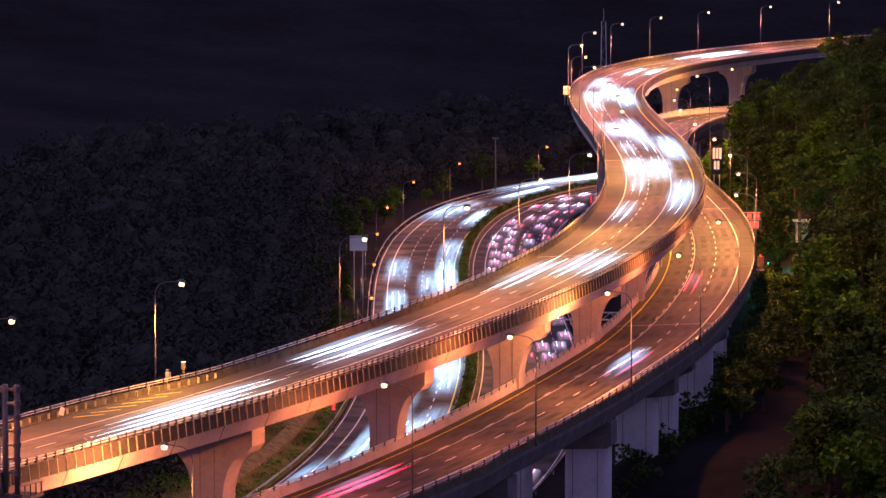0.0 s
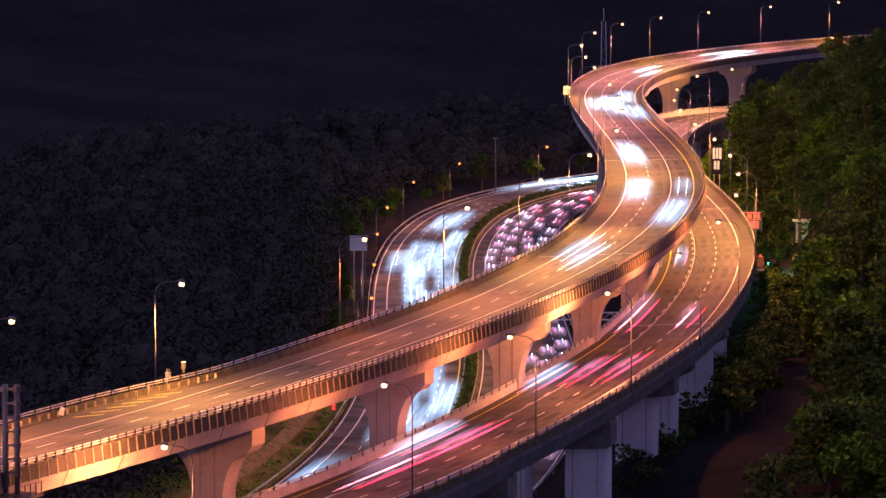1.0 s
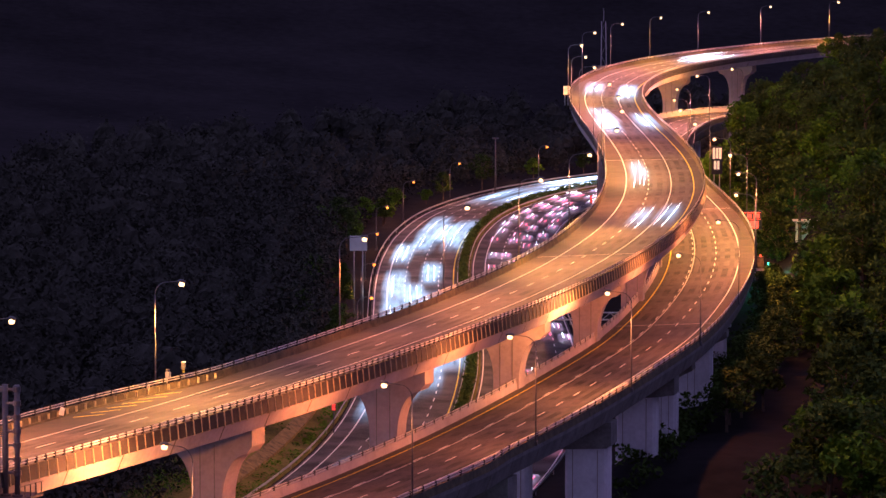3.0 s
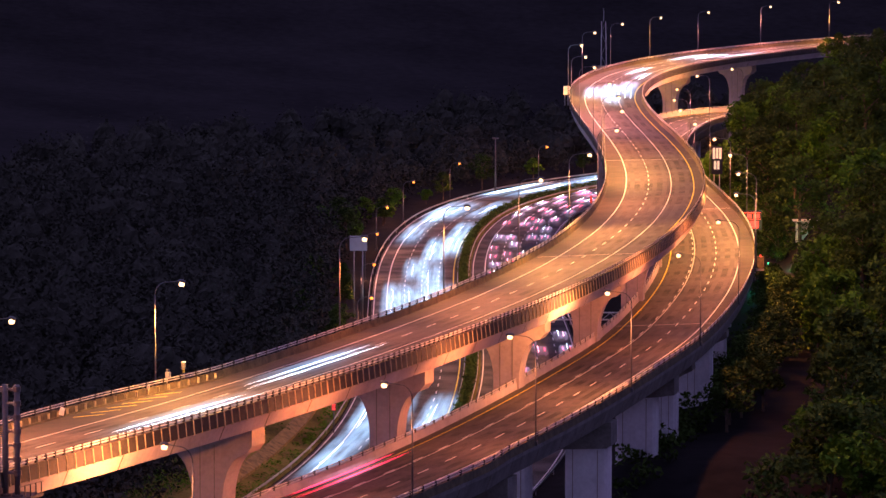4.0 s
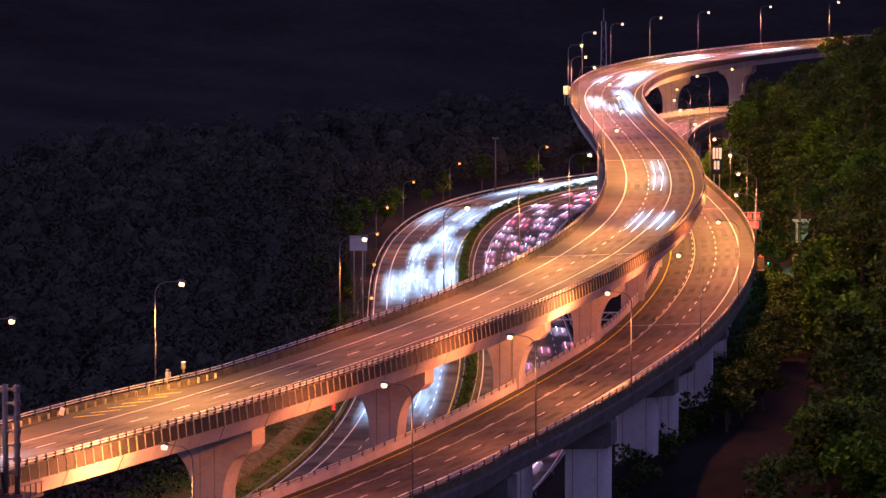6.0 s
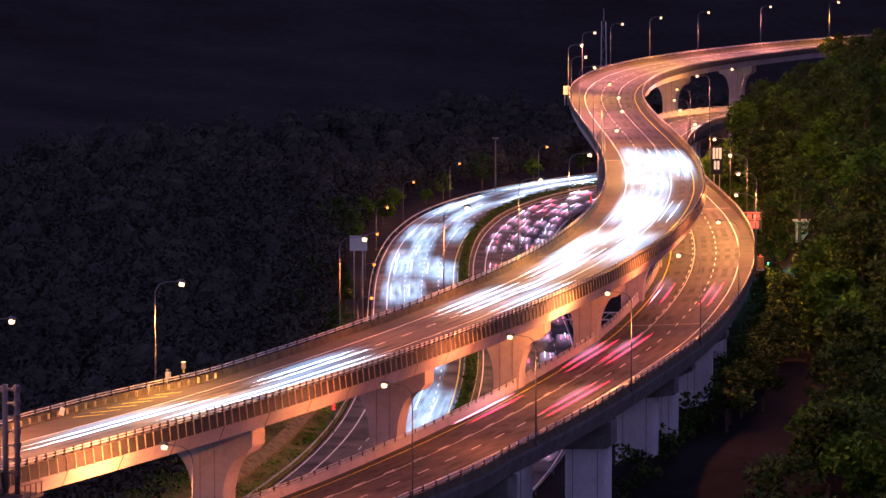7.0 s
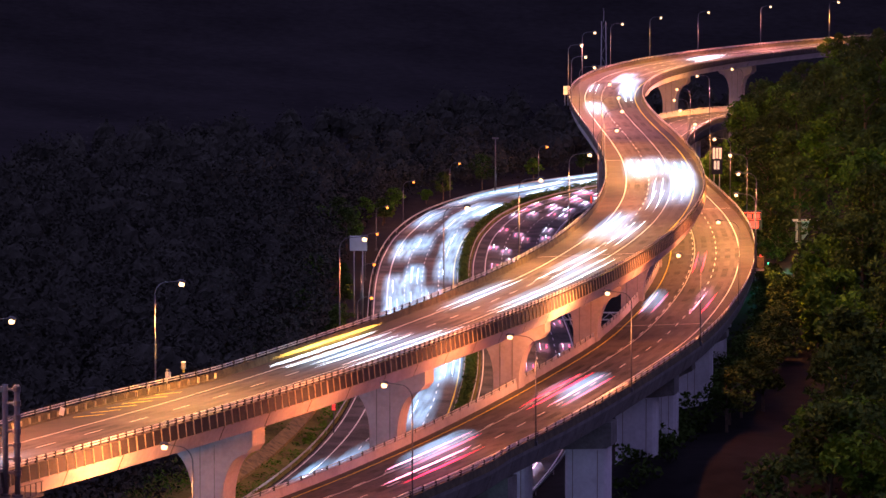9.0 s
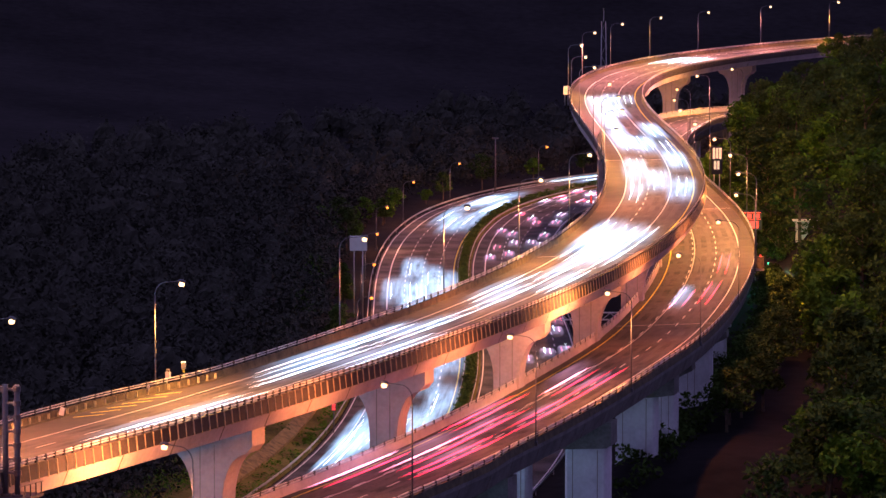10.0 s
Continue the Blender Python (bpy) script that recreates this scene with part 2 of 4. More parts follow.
def railing(road, off, s0, s1, side, name_label, spacing=3.4, ribs=True, mat=None, top=0.82):
    """Concrete parapet with ribs, two steel rails on short posts."""
    rail = thing("parapet", name_label, "parapet", "viaduct parapets")
    sh = Shape()
    o = off if callable(off) else (lambda s: off)
    low = -0.62 if ribs else -0.02
    road.sweep(sh, [(lambda s: o(s) - side * 0.22, -0.02), (lambda s: o(s) - side * 0.1, top), (lambda s: o(s) + side * 0.14, top),
                    (lambda s: o(s) + side * 0.3, low), (lambda s: o(s) + side * 0.24, low)][::side], s0, s1, 4.0)
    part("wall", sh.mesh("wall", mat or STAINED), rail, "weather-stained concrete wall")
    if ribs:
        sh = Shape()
        # near-black strip over the wall's outer face, behind the ribs
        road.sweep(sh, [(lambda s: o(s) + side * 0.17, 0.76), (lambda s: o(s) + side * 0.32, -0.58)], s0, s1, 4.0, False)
        part("panel", sh.mesh("panel", PANEL), rail, "dark facing panel")
    for h in (1.02, 1.26):
        sh = Shape()
        road.sweep(sh, [(lambda s: o(s) - 0.06, h), (lambda s: o(s) - 0.06, h + 0.11), (lambda s: o(s) + 0.06, h + 0.11), (lambda s: o(s) + 0.06, h)], s0, s1, 4.0)
        part("rail", sh.mesh("rail", RAIL), rail, "pale painted steel rail")
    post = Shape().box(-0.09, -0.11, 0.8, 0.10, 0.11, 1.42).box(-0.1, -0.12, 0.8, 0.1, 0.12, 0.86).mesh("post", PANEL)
    rib = Shape().add([(side * 0.08, -0.07, 0.80), (side * 0.08, 0.07, 0.80), (side * 0.26, 0.07, 0.76), (side * 0.26, -0.07, 0.76),
                       (side * 0.20, -0.09, -0.66), (side * 0.20, 0.09, -0.66), (side * 0.38, 0.09, -0.66), (side * 0.38, -0.09, -0.66)],
                      [(0, 1, 2, 3), (7, 6, 5, 4), (0, 4, 5, 1), (1, 5, 6, 2), (2, 6, 7, 3), (3, 7, 4, 0)]).mesh("rib", RIB)
    s, k, far = s0, 0, Shape()
    while s < s1:
        if k < 280:
            part("post", post, rail).matrix_basis = road.frame_at(s, o(s))
            if ribs:
                part("rib", rib, rail).matrix_basis = road.frame_at(s, o(s)) @ Matrix.Diagonal((1, RIB_WIDTHS[k % 7], 1, 1))
        else:
            far.box(-0.06, -0.07, 0.8, 0.06, 0.07, 1.38, road.frame_at(s, o(s)))
            if ribs:
                far.box(0.1, -0.08, -0.6, 0.4, 0.08, 0.78, road.frame_at(s, o(s)))
        s += spacing
        k += 1
    if far.v:
        tagged(part("distant_railing", far.mesh("distant_railing", DARK_STEEL), rail), kind="stuff")
    return rail


def viaduct(name, label, road, left, right, depth, lines, dash_offs, y0, y1, joints, lanes, girder=CONCRETE, shoulders=()):
    v = thing(name, label, "viaduct", kind="structure")
    s0, s1 = road.s[4], road.s[-6]
    sh = Shape()
    road.sweep(sh, [(left, 0.0), (right, 0.0), (right, -0.05), (left, -0.05)][::-1], s0, s1)
    part("road_surface", sh.mesh("road_surface", ASPHALT), v, "worn asphalt carriageway")
    L = left if callable(left) else (lambda s: left)
    R = right if callable(right) else (lambda s: right)
    sh = Shape()
    road.sweep(sh, [(lambda s: L(s) - 0.35, -0.06), (lambda s: R(s) + 0.35, -0.06), (lambda s: R(s) + 0.35, -0.5), (lambda s: R(s) - 0.3, -depth),
                    (lambda s: L(s) + 0.3, -depth), (lambda s: L(s) - 0.35, -0.5)][::-1], s0, s1)
    part("girder", sh.mesh("girder", girder), v, "concrete box girder")
    a, b = span(road, y0, y1)
    for off, mat, width in lines:
        line(road, v, off, a, b, mat, width)
    dashes(road, v, dash_offs, a + 3.5, b)
    for name, x0, x1 in shoulders:
        sh = Shape()
        road.sweep(sh, [(x0, 0.004), (x1, 0.004)], a, b, 4.0, False)
        part(name, sh.mesh(name, SHOULDER), v, "older darker asphalt of the hard shoulder")
    # wheel paths worn darker in each lane
    for lane in lanes:
        for x in (-0.85, 0.85):
            sh = Shape()
            road.sweep(sh, [(lane + x - 0.38, 0.005), (lane + x + 0.38, 0.005)], a, b, 4.0, False)
            part("wheel_path", sh.mesh("wheel_path", WORN), v, "worn dark wheel path")
    # stained joints between the girder's segments
    s = a
    while s < b:
        sh = Shape()
        road.sweep(sh, [(lambda u: R(u) + 0.36, -0.64), (lambda u: R(u) - 0.27, -depth + 0.02)], s, s + 0.22, 0.22, False)
        part("segment_joint", sh.mesh("segment_joint", STAINED), v, "dark stained joint")
        s += 11.0
    for y in joints:
        s = road.at_depth(y)
        sh = Shape()
        road.sweep(sh, [(lambda t: L(t) + 0.3, 0.014), (lambda t: R(t) - 0.3, 0.014)], s, s + 0.5, 0.5, False)
        part("expansion_joint", sh.mesh("expansion_joint", CONCRETE), v, "pale expansion joint")
    return v


def upper_left(s):
    y = float(np.interp(s, UPPER.s, UPPER.y))
    return -3.4 - 2.9 * (1 - smooth(438, 466, y)) * smooth(405, 428, y)


def lower_right(s):
    y = float(np.interp(s, LOWER.s, LOWER.y))
    return 10.2 + 0.9 * (1 - smooth(470, 484, y))


viaduct("upper_viaduct", "concrete motorway viaduct with three lanes under sodium light", UPPER, upper_left, 13.0, 2.1,
        [(0, PAINT, 0.17), (7.6, PAINT, 0.14), (11.4, YELLOW, 0.18)], [3.8], 380, 1270, [605, 792], (1.9, 5.7, 9.5), CONCRETE, (("shoulder", lambda s: upper_left(s) + 0.3, -0.12), ("shoulder", 11.55, 12.7)))
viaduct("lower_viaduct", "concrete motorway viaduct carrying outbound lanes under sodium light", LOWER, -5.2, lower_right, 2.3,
        [(0.25, PAINT, 0.12), (7.7, PAINT, 0.17), (-3.75, YELLOW, 0.17)], [-0.05, 3.85], 410, 1140, [617, 815], (-1.9, 1.9, 5.8), SHADED, (("shoulder", -4.9, -3.9), ("shoulder", 7.85, lambda s: lower_right(s) - 0.2)))
railing(UPPER, lambda s: upper_left(s) - 0.15, *span(UPPER, 360, 1300), -1, "concrete parapet with two steel rails along the upper road's outer edge", 3.4, False)
railing(UPPER, 13.15, *span(UPPER, 360, 1300), 1, "ribbed concrete parapet with steel rails along the upper road's inner edge", 1.75)
railing(LOWER, lambda s: lower_right(s) + 0.15, *span(LOWER, 410, 1120), 1, "concrete parapet with steel rails along the lower road's outer edge", 4.0, False)
railing(LOWER, -5.35, *span(LOWER, 410, 1120), -1, "smooth concrete parapet with steel rails along the lower road's inner edge", 4.0, False, CONCRETE, 0.95)


def lay_by_ribs():
    """Short worn buttresses on the inner face of the lay-by's parapet."""
    a, b = span(UPPER, 398, 466)
    rib = Shape().box(0.06, -0.05, 0.0, 0.30, 0.05, 0.74).mesh("buttress", RIB)
    t = thing("lay_by_kerb", "moss-stained ribbed concrete kerb along the lay-by", "kerb")
    sh = Shape()
    UPPER.sweep(sh, [(lambda s: upper_left(s) + 0.08, 0.0), (lambda s: upper_left(s) + 0.42, 0.0), (lambda s: upper_left(s) + 0.36, 0.16), (lambda s: upper_left(s) + 0.08, 0.16)], a, b, 4.0)
    part("kerbstone", sh.mesh("kerbstone", STAINED), t)
    s = a
    while s < b:
        part("buttress", rib, t).matrix_basis = UPPER.frame_at(s, upper_left(s) - 0.05, 0.0)
        s += 2.1


lay_by_ribs()


# ---------- piers ----------
def hammer_pier(road, y, centre, top, label, foot=-1.0, half=5.0, stem=1.65, thick=1.7):
    """A stem that flares into a wide curved head."""
    s = road.at_depth(y)
    m = road.frame_at(s, centre)
    z = m.translation.z - top
    m = Matrix.Translation((m.translation.x, m.translation.y, 0)) @ pose(0, 0, 0, 0, 0, road.heading(s))
    p = thing("viaduct_pier", label, "pier", "viaduct piers", at=m)
    outline = [(stem, foot)]
    for k in range(9):
        u = k / 8 * math.pi / 2
        outline.append((stem + 2.7 * (1 - math.cos(u)), z - 8.0 + 5.2 * math.sin(u)))
    outline.append((half, z - 2.0))
    outline.append((half, z))
    ring = outline + [(-x, h) for x, h in reversed(outline)]
    v = [(x, -thick, h) for x, h in ring] + [(x, thick, h) for x, h in ring]
    n = len(ring)
    f = [tuple(range(n)), tuple(range(2 * n - 1, n - 1, -1))] + [(i, i + n, (i + 1) % n + n, (i + 1) % n) for i in range(n)]
    part("shaft", mesh_of("shaft", v, f, CONCRETE), p, "flared concrete shaft")
    for x in (-0.8, 0.8):
        part("groove", Shape().box(x - 0.06, -thick - 0.03, foot, x + 0.06, -thick + 0.1, z - 2).mesh("groove", GROOVE), p, "darker vertical groove")
    for x in (-half * 0.6, half * 0.6):
        part("bearing", Shape().box(x - 0.5, -0.6, z - 0.05, x + 0.5, 0.6, z + 0.34).mesh("bearing", DARK_STEEL), p)
    return p


def slab_pier(road, y, centre, top, label, foot=-1.0, half=3.3, thick=1.6):
    s = road.at_depth(y)
    m0 = road.frame_at(s, centre)
    z = m0.translation.z - top
    m = Matrix.Translation((m0.translation.x, m0.translation.y, 0)) @ pose(0, 0, 0, 0, 0, road.heading(s))
    p = thing("viaduct_pier", label, "pier", "viaduct piers", at=m)
    c = 0.35
    ring = [(-half + c, -thick), (half - c, -thick), (half, -thick + c), (half, thick - c), (half - c, thick), (-half + c, thick), (-half, thick - c), (-half, -thick + c)]
    v = [(x, y2, foot) for x, y2 in ring] + [(x, y2, z - 1.6) for x, y2 in ring]
    f = [(i, (i + 1) % 8, (i + 1) % 8 + 8, i + 8) for i in range(8)] + [tuple(range(8, 16))]
    part("shaft", mesh_of("shaft", v, f, PIER), p, "square concrete shaft in a lit tone")
    cap = Shape().add([(-half - 2.2, -thick - 0.2, z), (half + 2.2, -thick - 0.2, z), (half + 2.2, thick + 0.2, z), (-half - 2.2, thick + 0.2, z),
                       (-half, -thick - 0.2, z - 2.0), (half, -thick - 0.2, z - 2.0), (half, thick + 0.2, z - 2.0), (-half, thick + 0.2, z - 2.0),
                       (-half - 2.2, -thick - 0.2, z - 0.9), (half + 2.2, -thick - 0.2, z - 0.9), (half + 2.2, thick + 0.2, z - 0.9), (-half - 2.2, thick + 0.2, z - 0.9)],
                      [(0, 1, 2, 3), (7, 6, 5, 4), (0, 8, 9, 1), (1, 9, 10, 2), (2, 10, 11, 3), (3, 11, 8, 0), (8, 4, 5, 9), (9, 5, 6, 10), (10, 6, 7, 11), (11, 7, 4, 8)])
    part("cap", cap.mesh("cap", SHADED), p, "concrete cap beam in a shaded tone")
    for x in (-0.5, 0.5):
        part("groove", Shape().box(x - 0.04, -thick - 0.03, foot, x + 0.04, -thick + 0.1, z - 2).mesh("groove", GROOVE), p, "darker vertical groove")
    return p


for y in (342, 394, 446, 497, 549, 601, 655, 708, 762, 815, 870, 925, 980, 1035, 1090, 1145, 1200):
    hammer_pier(UPPER, y, 4.7, 2.35, "flared concrete pier under the upper viaduct")
def portal_pier(road, y, columns, left, right, label, foot=-1.0, thick=1.6, deep=3.2):
    """Columns under one deep cross beam."""
    s = road.at_depth(y)
    m0 = road.frame_at(s, 0)
    m = Matrix.Translation((m0.translation.x, m0.translation.y, 0)) @ pose(0, 0, 0, 0, 0, road.heading(s))
    p = thing("viaduct_pier", label, "pier", "viaduct piers", at=m)
    fall = float(np.interp(road.y[int(np.argmin(abs(road.y - y)))], *road.bank))
    z = m0.translation.z - 2.5
    v = [(x, w, z + fall * x - d) for x, d in ((left, 0), (right, 0), (right, deep * 0.9), (columns[-1][0] + columns[-1][1], deep), (columns[0][0] - columns[0][1], deep), (left, deep * 0.6)) for w in (-thick - 0.25, thick + 0.25)]
    f = [(2 * i, 2 * i + 1, (2 * i + 3) % 12, (2 * i + 2) % 12) for i in range(6)] + [tuple(range(0, 12, 2))[::-1], tuple(range(1, 12, 2))]
    part("beam", mesh_of("beam", v, f, SHADED), p, "dark cross beam in a shaded tone")
    for c, half in columns:
        k = 0.35
        ring = [(-half + k, -thick), (half - k, -thick), (half, -thick + k), (half, thick - k), (half - k, thick), (-half + k, thick), (-half, thick - k), (-half, -thick + k)]
        top = z + fall * c - deep + 0.5
        v = [(c + x, w, foot) for x, w in ring] + [(c + x, w, top) for x, w in ring]
        f = [(i, (i + 1) % 8, (i + 1) % 8 + 8, i + 8) for i in range(8)] + [tuple(range(8, 16))]
        shaft = part("shaft", mesh_of("shaft", v, f, PIER), p, "square concrete shaft in a lit tone")
        for x in (-half * 0.62, half * 0.55):
            part("groove", Shape().box(c + x - 0.05, -thick - 0.03, foot, c + x + 0.05, -thick + 0.1, top - 0.6).mesh("groove", GROOVE), shaft, "darker vertical groove")
    return p


PORTAL = "concrete portal pier under the lower viaduct, shafts in a lit tone"
portal_pier(LOWER, 484, ((-3.6, 1.7), (4.2, 1.9)), -6.4, 10.0, PORTAL)
portal_pier(LOWER, 531, ((-2.2, 1.9), (7.0, 2.65)), -6.4, 10.2, PORTAL)
portal_pier(LOWER, 576, ((4.3, 2.7),), -0.5, 9.6, PORTAL, deep=2.6)
for y, c, w in ((395, 3.2, 3.3), (438, 3.2, 3.3), (592, 5.6, 1.5), (632, 4.6, 3.0), (682, 3.2, 3.3), (732, 3.2, 3.3),
                (782, 3.2, 3.3), (832, 3.2, 3.3), (882, 3.2, 3.3), (932, 3.2, 3.3), (982, 3.2, 3.3), (1032, 3.2, 3.3), (1078, 3.2, 3.3)):
    slab_pier(LOWER, y, c, 2.5, "square concrete pier under the lower viaduct", half=w)


# ---------- ground-level motorway ----------
def ground_motorway():
    r = GROUND
    s0, s1 = span(r, -500, 1330)
    for name, a, b, label in (("road_inbound", -17.7, -0.3, "asphalt motorway carriageway with four inbound lanes"),
                              ("road_outbound", 2.9, 20.5, "asphalt motorway carriageway with four outbound lanes")):
        sh = Shape()
        r.sweep(sh, [(a, 0.0), (b, 0.0), (b, -0.3), (a, -0.3)][::-1], s0, s1)
        base = tagged(new(name, sh.mesh(name, ASPHALT)), label, "road", kind="structure")
        t0, t1 = span(r, 560, 1280)
        line(r, base, a + 0.5, t0, t1, PAINT, 0.2)
        line(r, base, a + 3.1, t0, t1, PAINT, 0.22)
        line(r, base, b - 0.5, t0, t1, PAINT if a > 0 else YELLOW, 0.22)
        dashes(r, base, [a + 3.1 + 3.55 * k for k in (1, 2, 3)], *span(r, 610, 1130))
    sh = Shape()
    r.sweep(sh, [(-0.3, -0.3), (-0.3, 0.28), (2.9, 0.28), (2.9, -0.3)], s0, s1)
    med = tagged(new("median", sh.mesh("median", GRASS)), "planted median strip between the carriageways", "median", kind="structure")
    t0, t1 = span(r, 560, 1250)
    for off, label in ((0.1, "steel guard rail"), (2.5, "steel guard rail"), (-18.3, "steel guard rail"), (21.0, "steel guard rail")):
        g = thing("guard_rail", "galvanised guard rail beside the ground-level carriageway", "guard rail", "guard rails")
        sh = Shape()
        r.sweep(sh, [(off - 0.04, 0.45), (off - 0.08, 0.6), (off - 0.04, 0.78), (off + 0.04, 0.78), (off + 0.04, 0.45)], t0, t1)
        part("beam", sh.mesh("beam", STEEL), g)
        post = Shape().box(-0.07, -0.07, -0.3, 0.07, 0.07, 0.7).mesh("post", STEEL)
        s = t0
        while s < t1:
            part("post", post, g).matrix_basis = r.frame_at(s, off)
            s += 20.0


ground_motorway()


# ---------- street lamps ----------
def lamp_model(height, arm, bulb, label):
    """Pole on the left of the road, arm to the right (+x)."""
    t = thing("street_lamp", label, "street lamp", "street lamps")
    part("base", Shape().box(-0.22, -0.22, 0, 0.22, 0.22, 0.5).mesh("base", POLE), t)
    h = height - 1.4
    part("pole", Shape().tube([(0, 0, 0), (0, 0, h)], [0.105, 0.07], 10).mesh("pole", POLE, True), t, "tapered galvanised pole")
    curve = [(1.4 * (1 - math.cos(u)), 0, h + 1.4 * math.sin(u)) for u in [k * math.pi / 16 for k in range(9)]]
    curve += [(arm, 0, height + 0.12)]
    part("arm", Shape().tube(curve, [0.06] * 5 + [0.045] * 5, 8).mesh("arm", POLE, True), t, "curved arm")
    hd = Shape().tube([(arm - 0.1, 0, height + 0.14), (arm + 0.15, 0, height + 0.16), (arm + 0.6, 0, height + 0.14), (arm + 0.8, 0, height + 0.1)], [0.09, 0.2, 0.2, 0.1], 8)
    head = part("head", hd.mesh("head", POLE, True), t, "grey lamp head")
    b = Shape().tube([(arm + 0.12, 0, height - 0.06), (arm + 0.22, 0, height - 0.14), (arm + 0.5, 0, height - 0.14), (arm + 0.62, 0, height - 0.06)], [0.13, 0.29, 0.29, 0.13], 10)
    part("bulb", b.mesh("bulb", bulb, True), head, "glowing sodium lamp glass")
    return t


def lamp_light(name, watts, colour):
    d = bpy.data.lights.new(name, "SPOT")
    d.energy, d.color, d.shadow_soft_size = watts, colour, 0.25
    d.spot_size, d.spot_blend = math.radians(180), 0.46
    return d


SODIUM_LIGHT = lamp_light("sodium_light", LAMP_WATTS, SODIUM)
GOLD_LIGHT = lamp_light("bright_sodium_light", LAMP_WATTS * 1.5, (1.0, 0.385, 0.10))
DIM_LIGHT = lamp_light("dim_sodium_light", LAMP_WATTS * 0.42, (1.0, 0.25, 0.075))
ROSE_LIGHT = lamp_light("aged_sodium_light", LAMP_WATTS * 1.4, ROSE)
AMBER_LIGHT = lamp_light("amber_light", LAMP_WATTS * 0.22, (1.0, 0.34, 0.16))


def put_lamps(model, places, arm, height, light):
    lamps = [model] + [copy_thing(model, m) for m in places[1:]]
    model.matrix_basis = places[0]
    for k, ob in enumerate(lamps):
        # lamps age unevenly: some glow brighter and yellower, some dim and red
        mine = light
        if light is SODIUM_LIGHT:
            far = ob.matrix_basis.translation.y
            mine = ((ROSE_LIGHT, GOLD_LIGHT, ROSE_LIGHT) if far > 880 else (GOLD_LIGHT, SODIUM_LIGHT, GOLD_LIGHT) if far > 640 else (DIM_LIGHT, SODIUM_LIGHT, GOLD_LIGHT) if height < 12 else (DIM_LIGHT, SODIUM_LIGHT, DIM_LIGHT))[k % 3]
        li = new("light", mine)
        li.matrix_basis = pose(arm + 0.36, 0, height - 0.4, 0, -28, 0)
        li.parent = ob


upper_ys = (366, 417, 453, 505, 549, 595, 644, 700, 750, 790, 834, 895, 939, 994, 1062, 1113, 1155, 1193, 1235, 1271)
put_lamps(lamp_model(11.8, 2.7, BULB, "galvanised street lamp with a curved arm on the upper parapet"),
          [UPPER.frame_at(UPPER.at_depth(y), upper_left(UPPER.at_depth(y)) - 0.45, 0.0) for y in upper_ys], 2.7, 11.8, SODIUM_LIGHT)
lower_ys = (358, 402, 447, 491, 539, 589, 641, 691, 736, 782, 826, 874, 922, 962, 1007, 1066, 1102)
put_lamps(lamp_model(12.4, 2.7, BULB, "galvanised street lamp with a curved arm on the lower parapet"),
          [LOWER.frame_at(LOWER.at_depth(y), lower_right(LOWER.at_depth(y)) + 0.45, 0.0) @ pose(0, 0, 0, 0, 0, 180) for y in lower_ys], 2.7, 12.4, SODIUM_LIGHT)
put_lamps(lamp_model(10.0, 2.2, AMBER_BULB, "amber street lamp beside the ground-level motorway"),
          [GROUND.frame_at(GROUND.at_depth(y), -19.6, 0.0) for y in (791, 855, 923, 991, 1065, 1125, 1185)], 2.2, 10.0, AMBER_LIGHT)


# ---------- trees ----------
def tree_model(seed, height, spread, leaf, label):
    rnd = random.Random(seed)
    t = thing("tree", label, "tree", "hillside trees")
    sh = Shape().tube([(0, 0, -1.5), (0.1, 0.05, height * 0.35), (0.05, 0.2, height * 0.8)], [0.28, 0.2, 0.06], 7)
    for k in range(6):
        a, z = k * 1.1 + rnd.random(), height * (0.3 + 0.08 * k)
        sh.tube([(0.08, 0.05, z), (math.cos(a) * spread * 0.35, math.sin(a) * spread * 0.35, z + height * 0.12), (math.cos(a) * spread * 0.7, math.sin(a) * spread * 0.7, z + height * 0.18)], [0.1, 0.07, 0.03], 5)
    part("trunk", sh.mesh("trunk", BARK), t, "brown trunk with limbs")
    v, f = [], []
    for c in range(34):
        a, r = rnd.random() * 6.283, spread * math.sqrt(rnd.random())
        up = rnd.random()
        z = height * (0.34 + 0.66 * up)
        r *= math.sin(math.pi * (0.16 + 0.78 * up)) * rnd.uniform(0.75, 1.15)
        cx, cy = math.cos(a) * r, math.sin(a) * r
        size = rnd.uniform(0.7, 1.3) * spread * 0.32
        for _ in range(36):
            d = Vector((rnd.gauss(0, 1), rnd.gauss(0, 1), abs(rnd.gauss(0, 0.8)) - 0.25)).normalized() * size * rnd.uniform(0.55, 1.0)
            p = Vector((cx, cy, z)) + d
            q = Euler((rnd.uniform(-0.9, 0.9), rnd.uniform(-0.9, 0.9), rnd.random() * 6.283)).to_matrix()
            s = rnd.uniform(0.6, 1.3) * 0.38
            k = len(v)
            v += [p + q @ Vector(o) for o in ((-s, 0, 0), (0, -s * 0.55, 0.05), (s, 0, -0.08), (0, s * 0.55, 0.05))]
            f.append((k, k + 1, k + 2, k + 3))
    part("crown", mesh_of("crown", v, f, leaf), t, "uneven leafy crown")
    return t


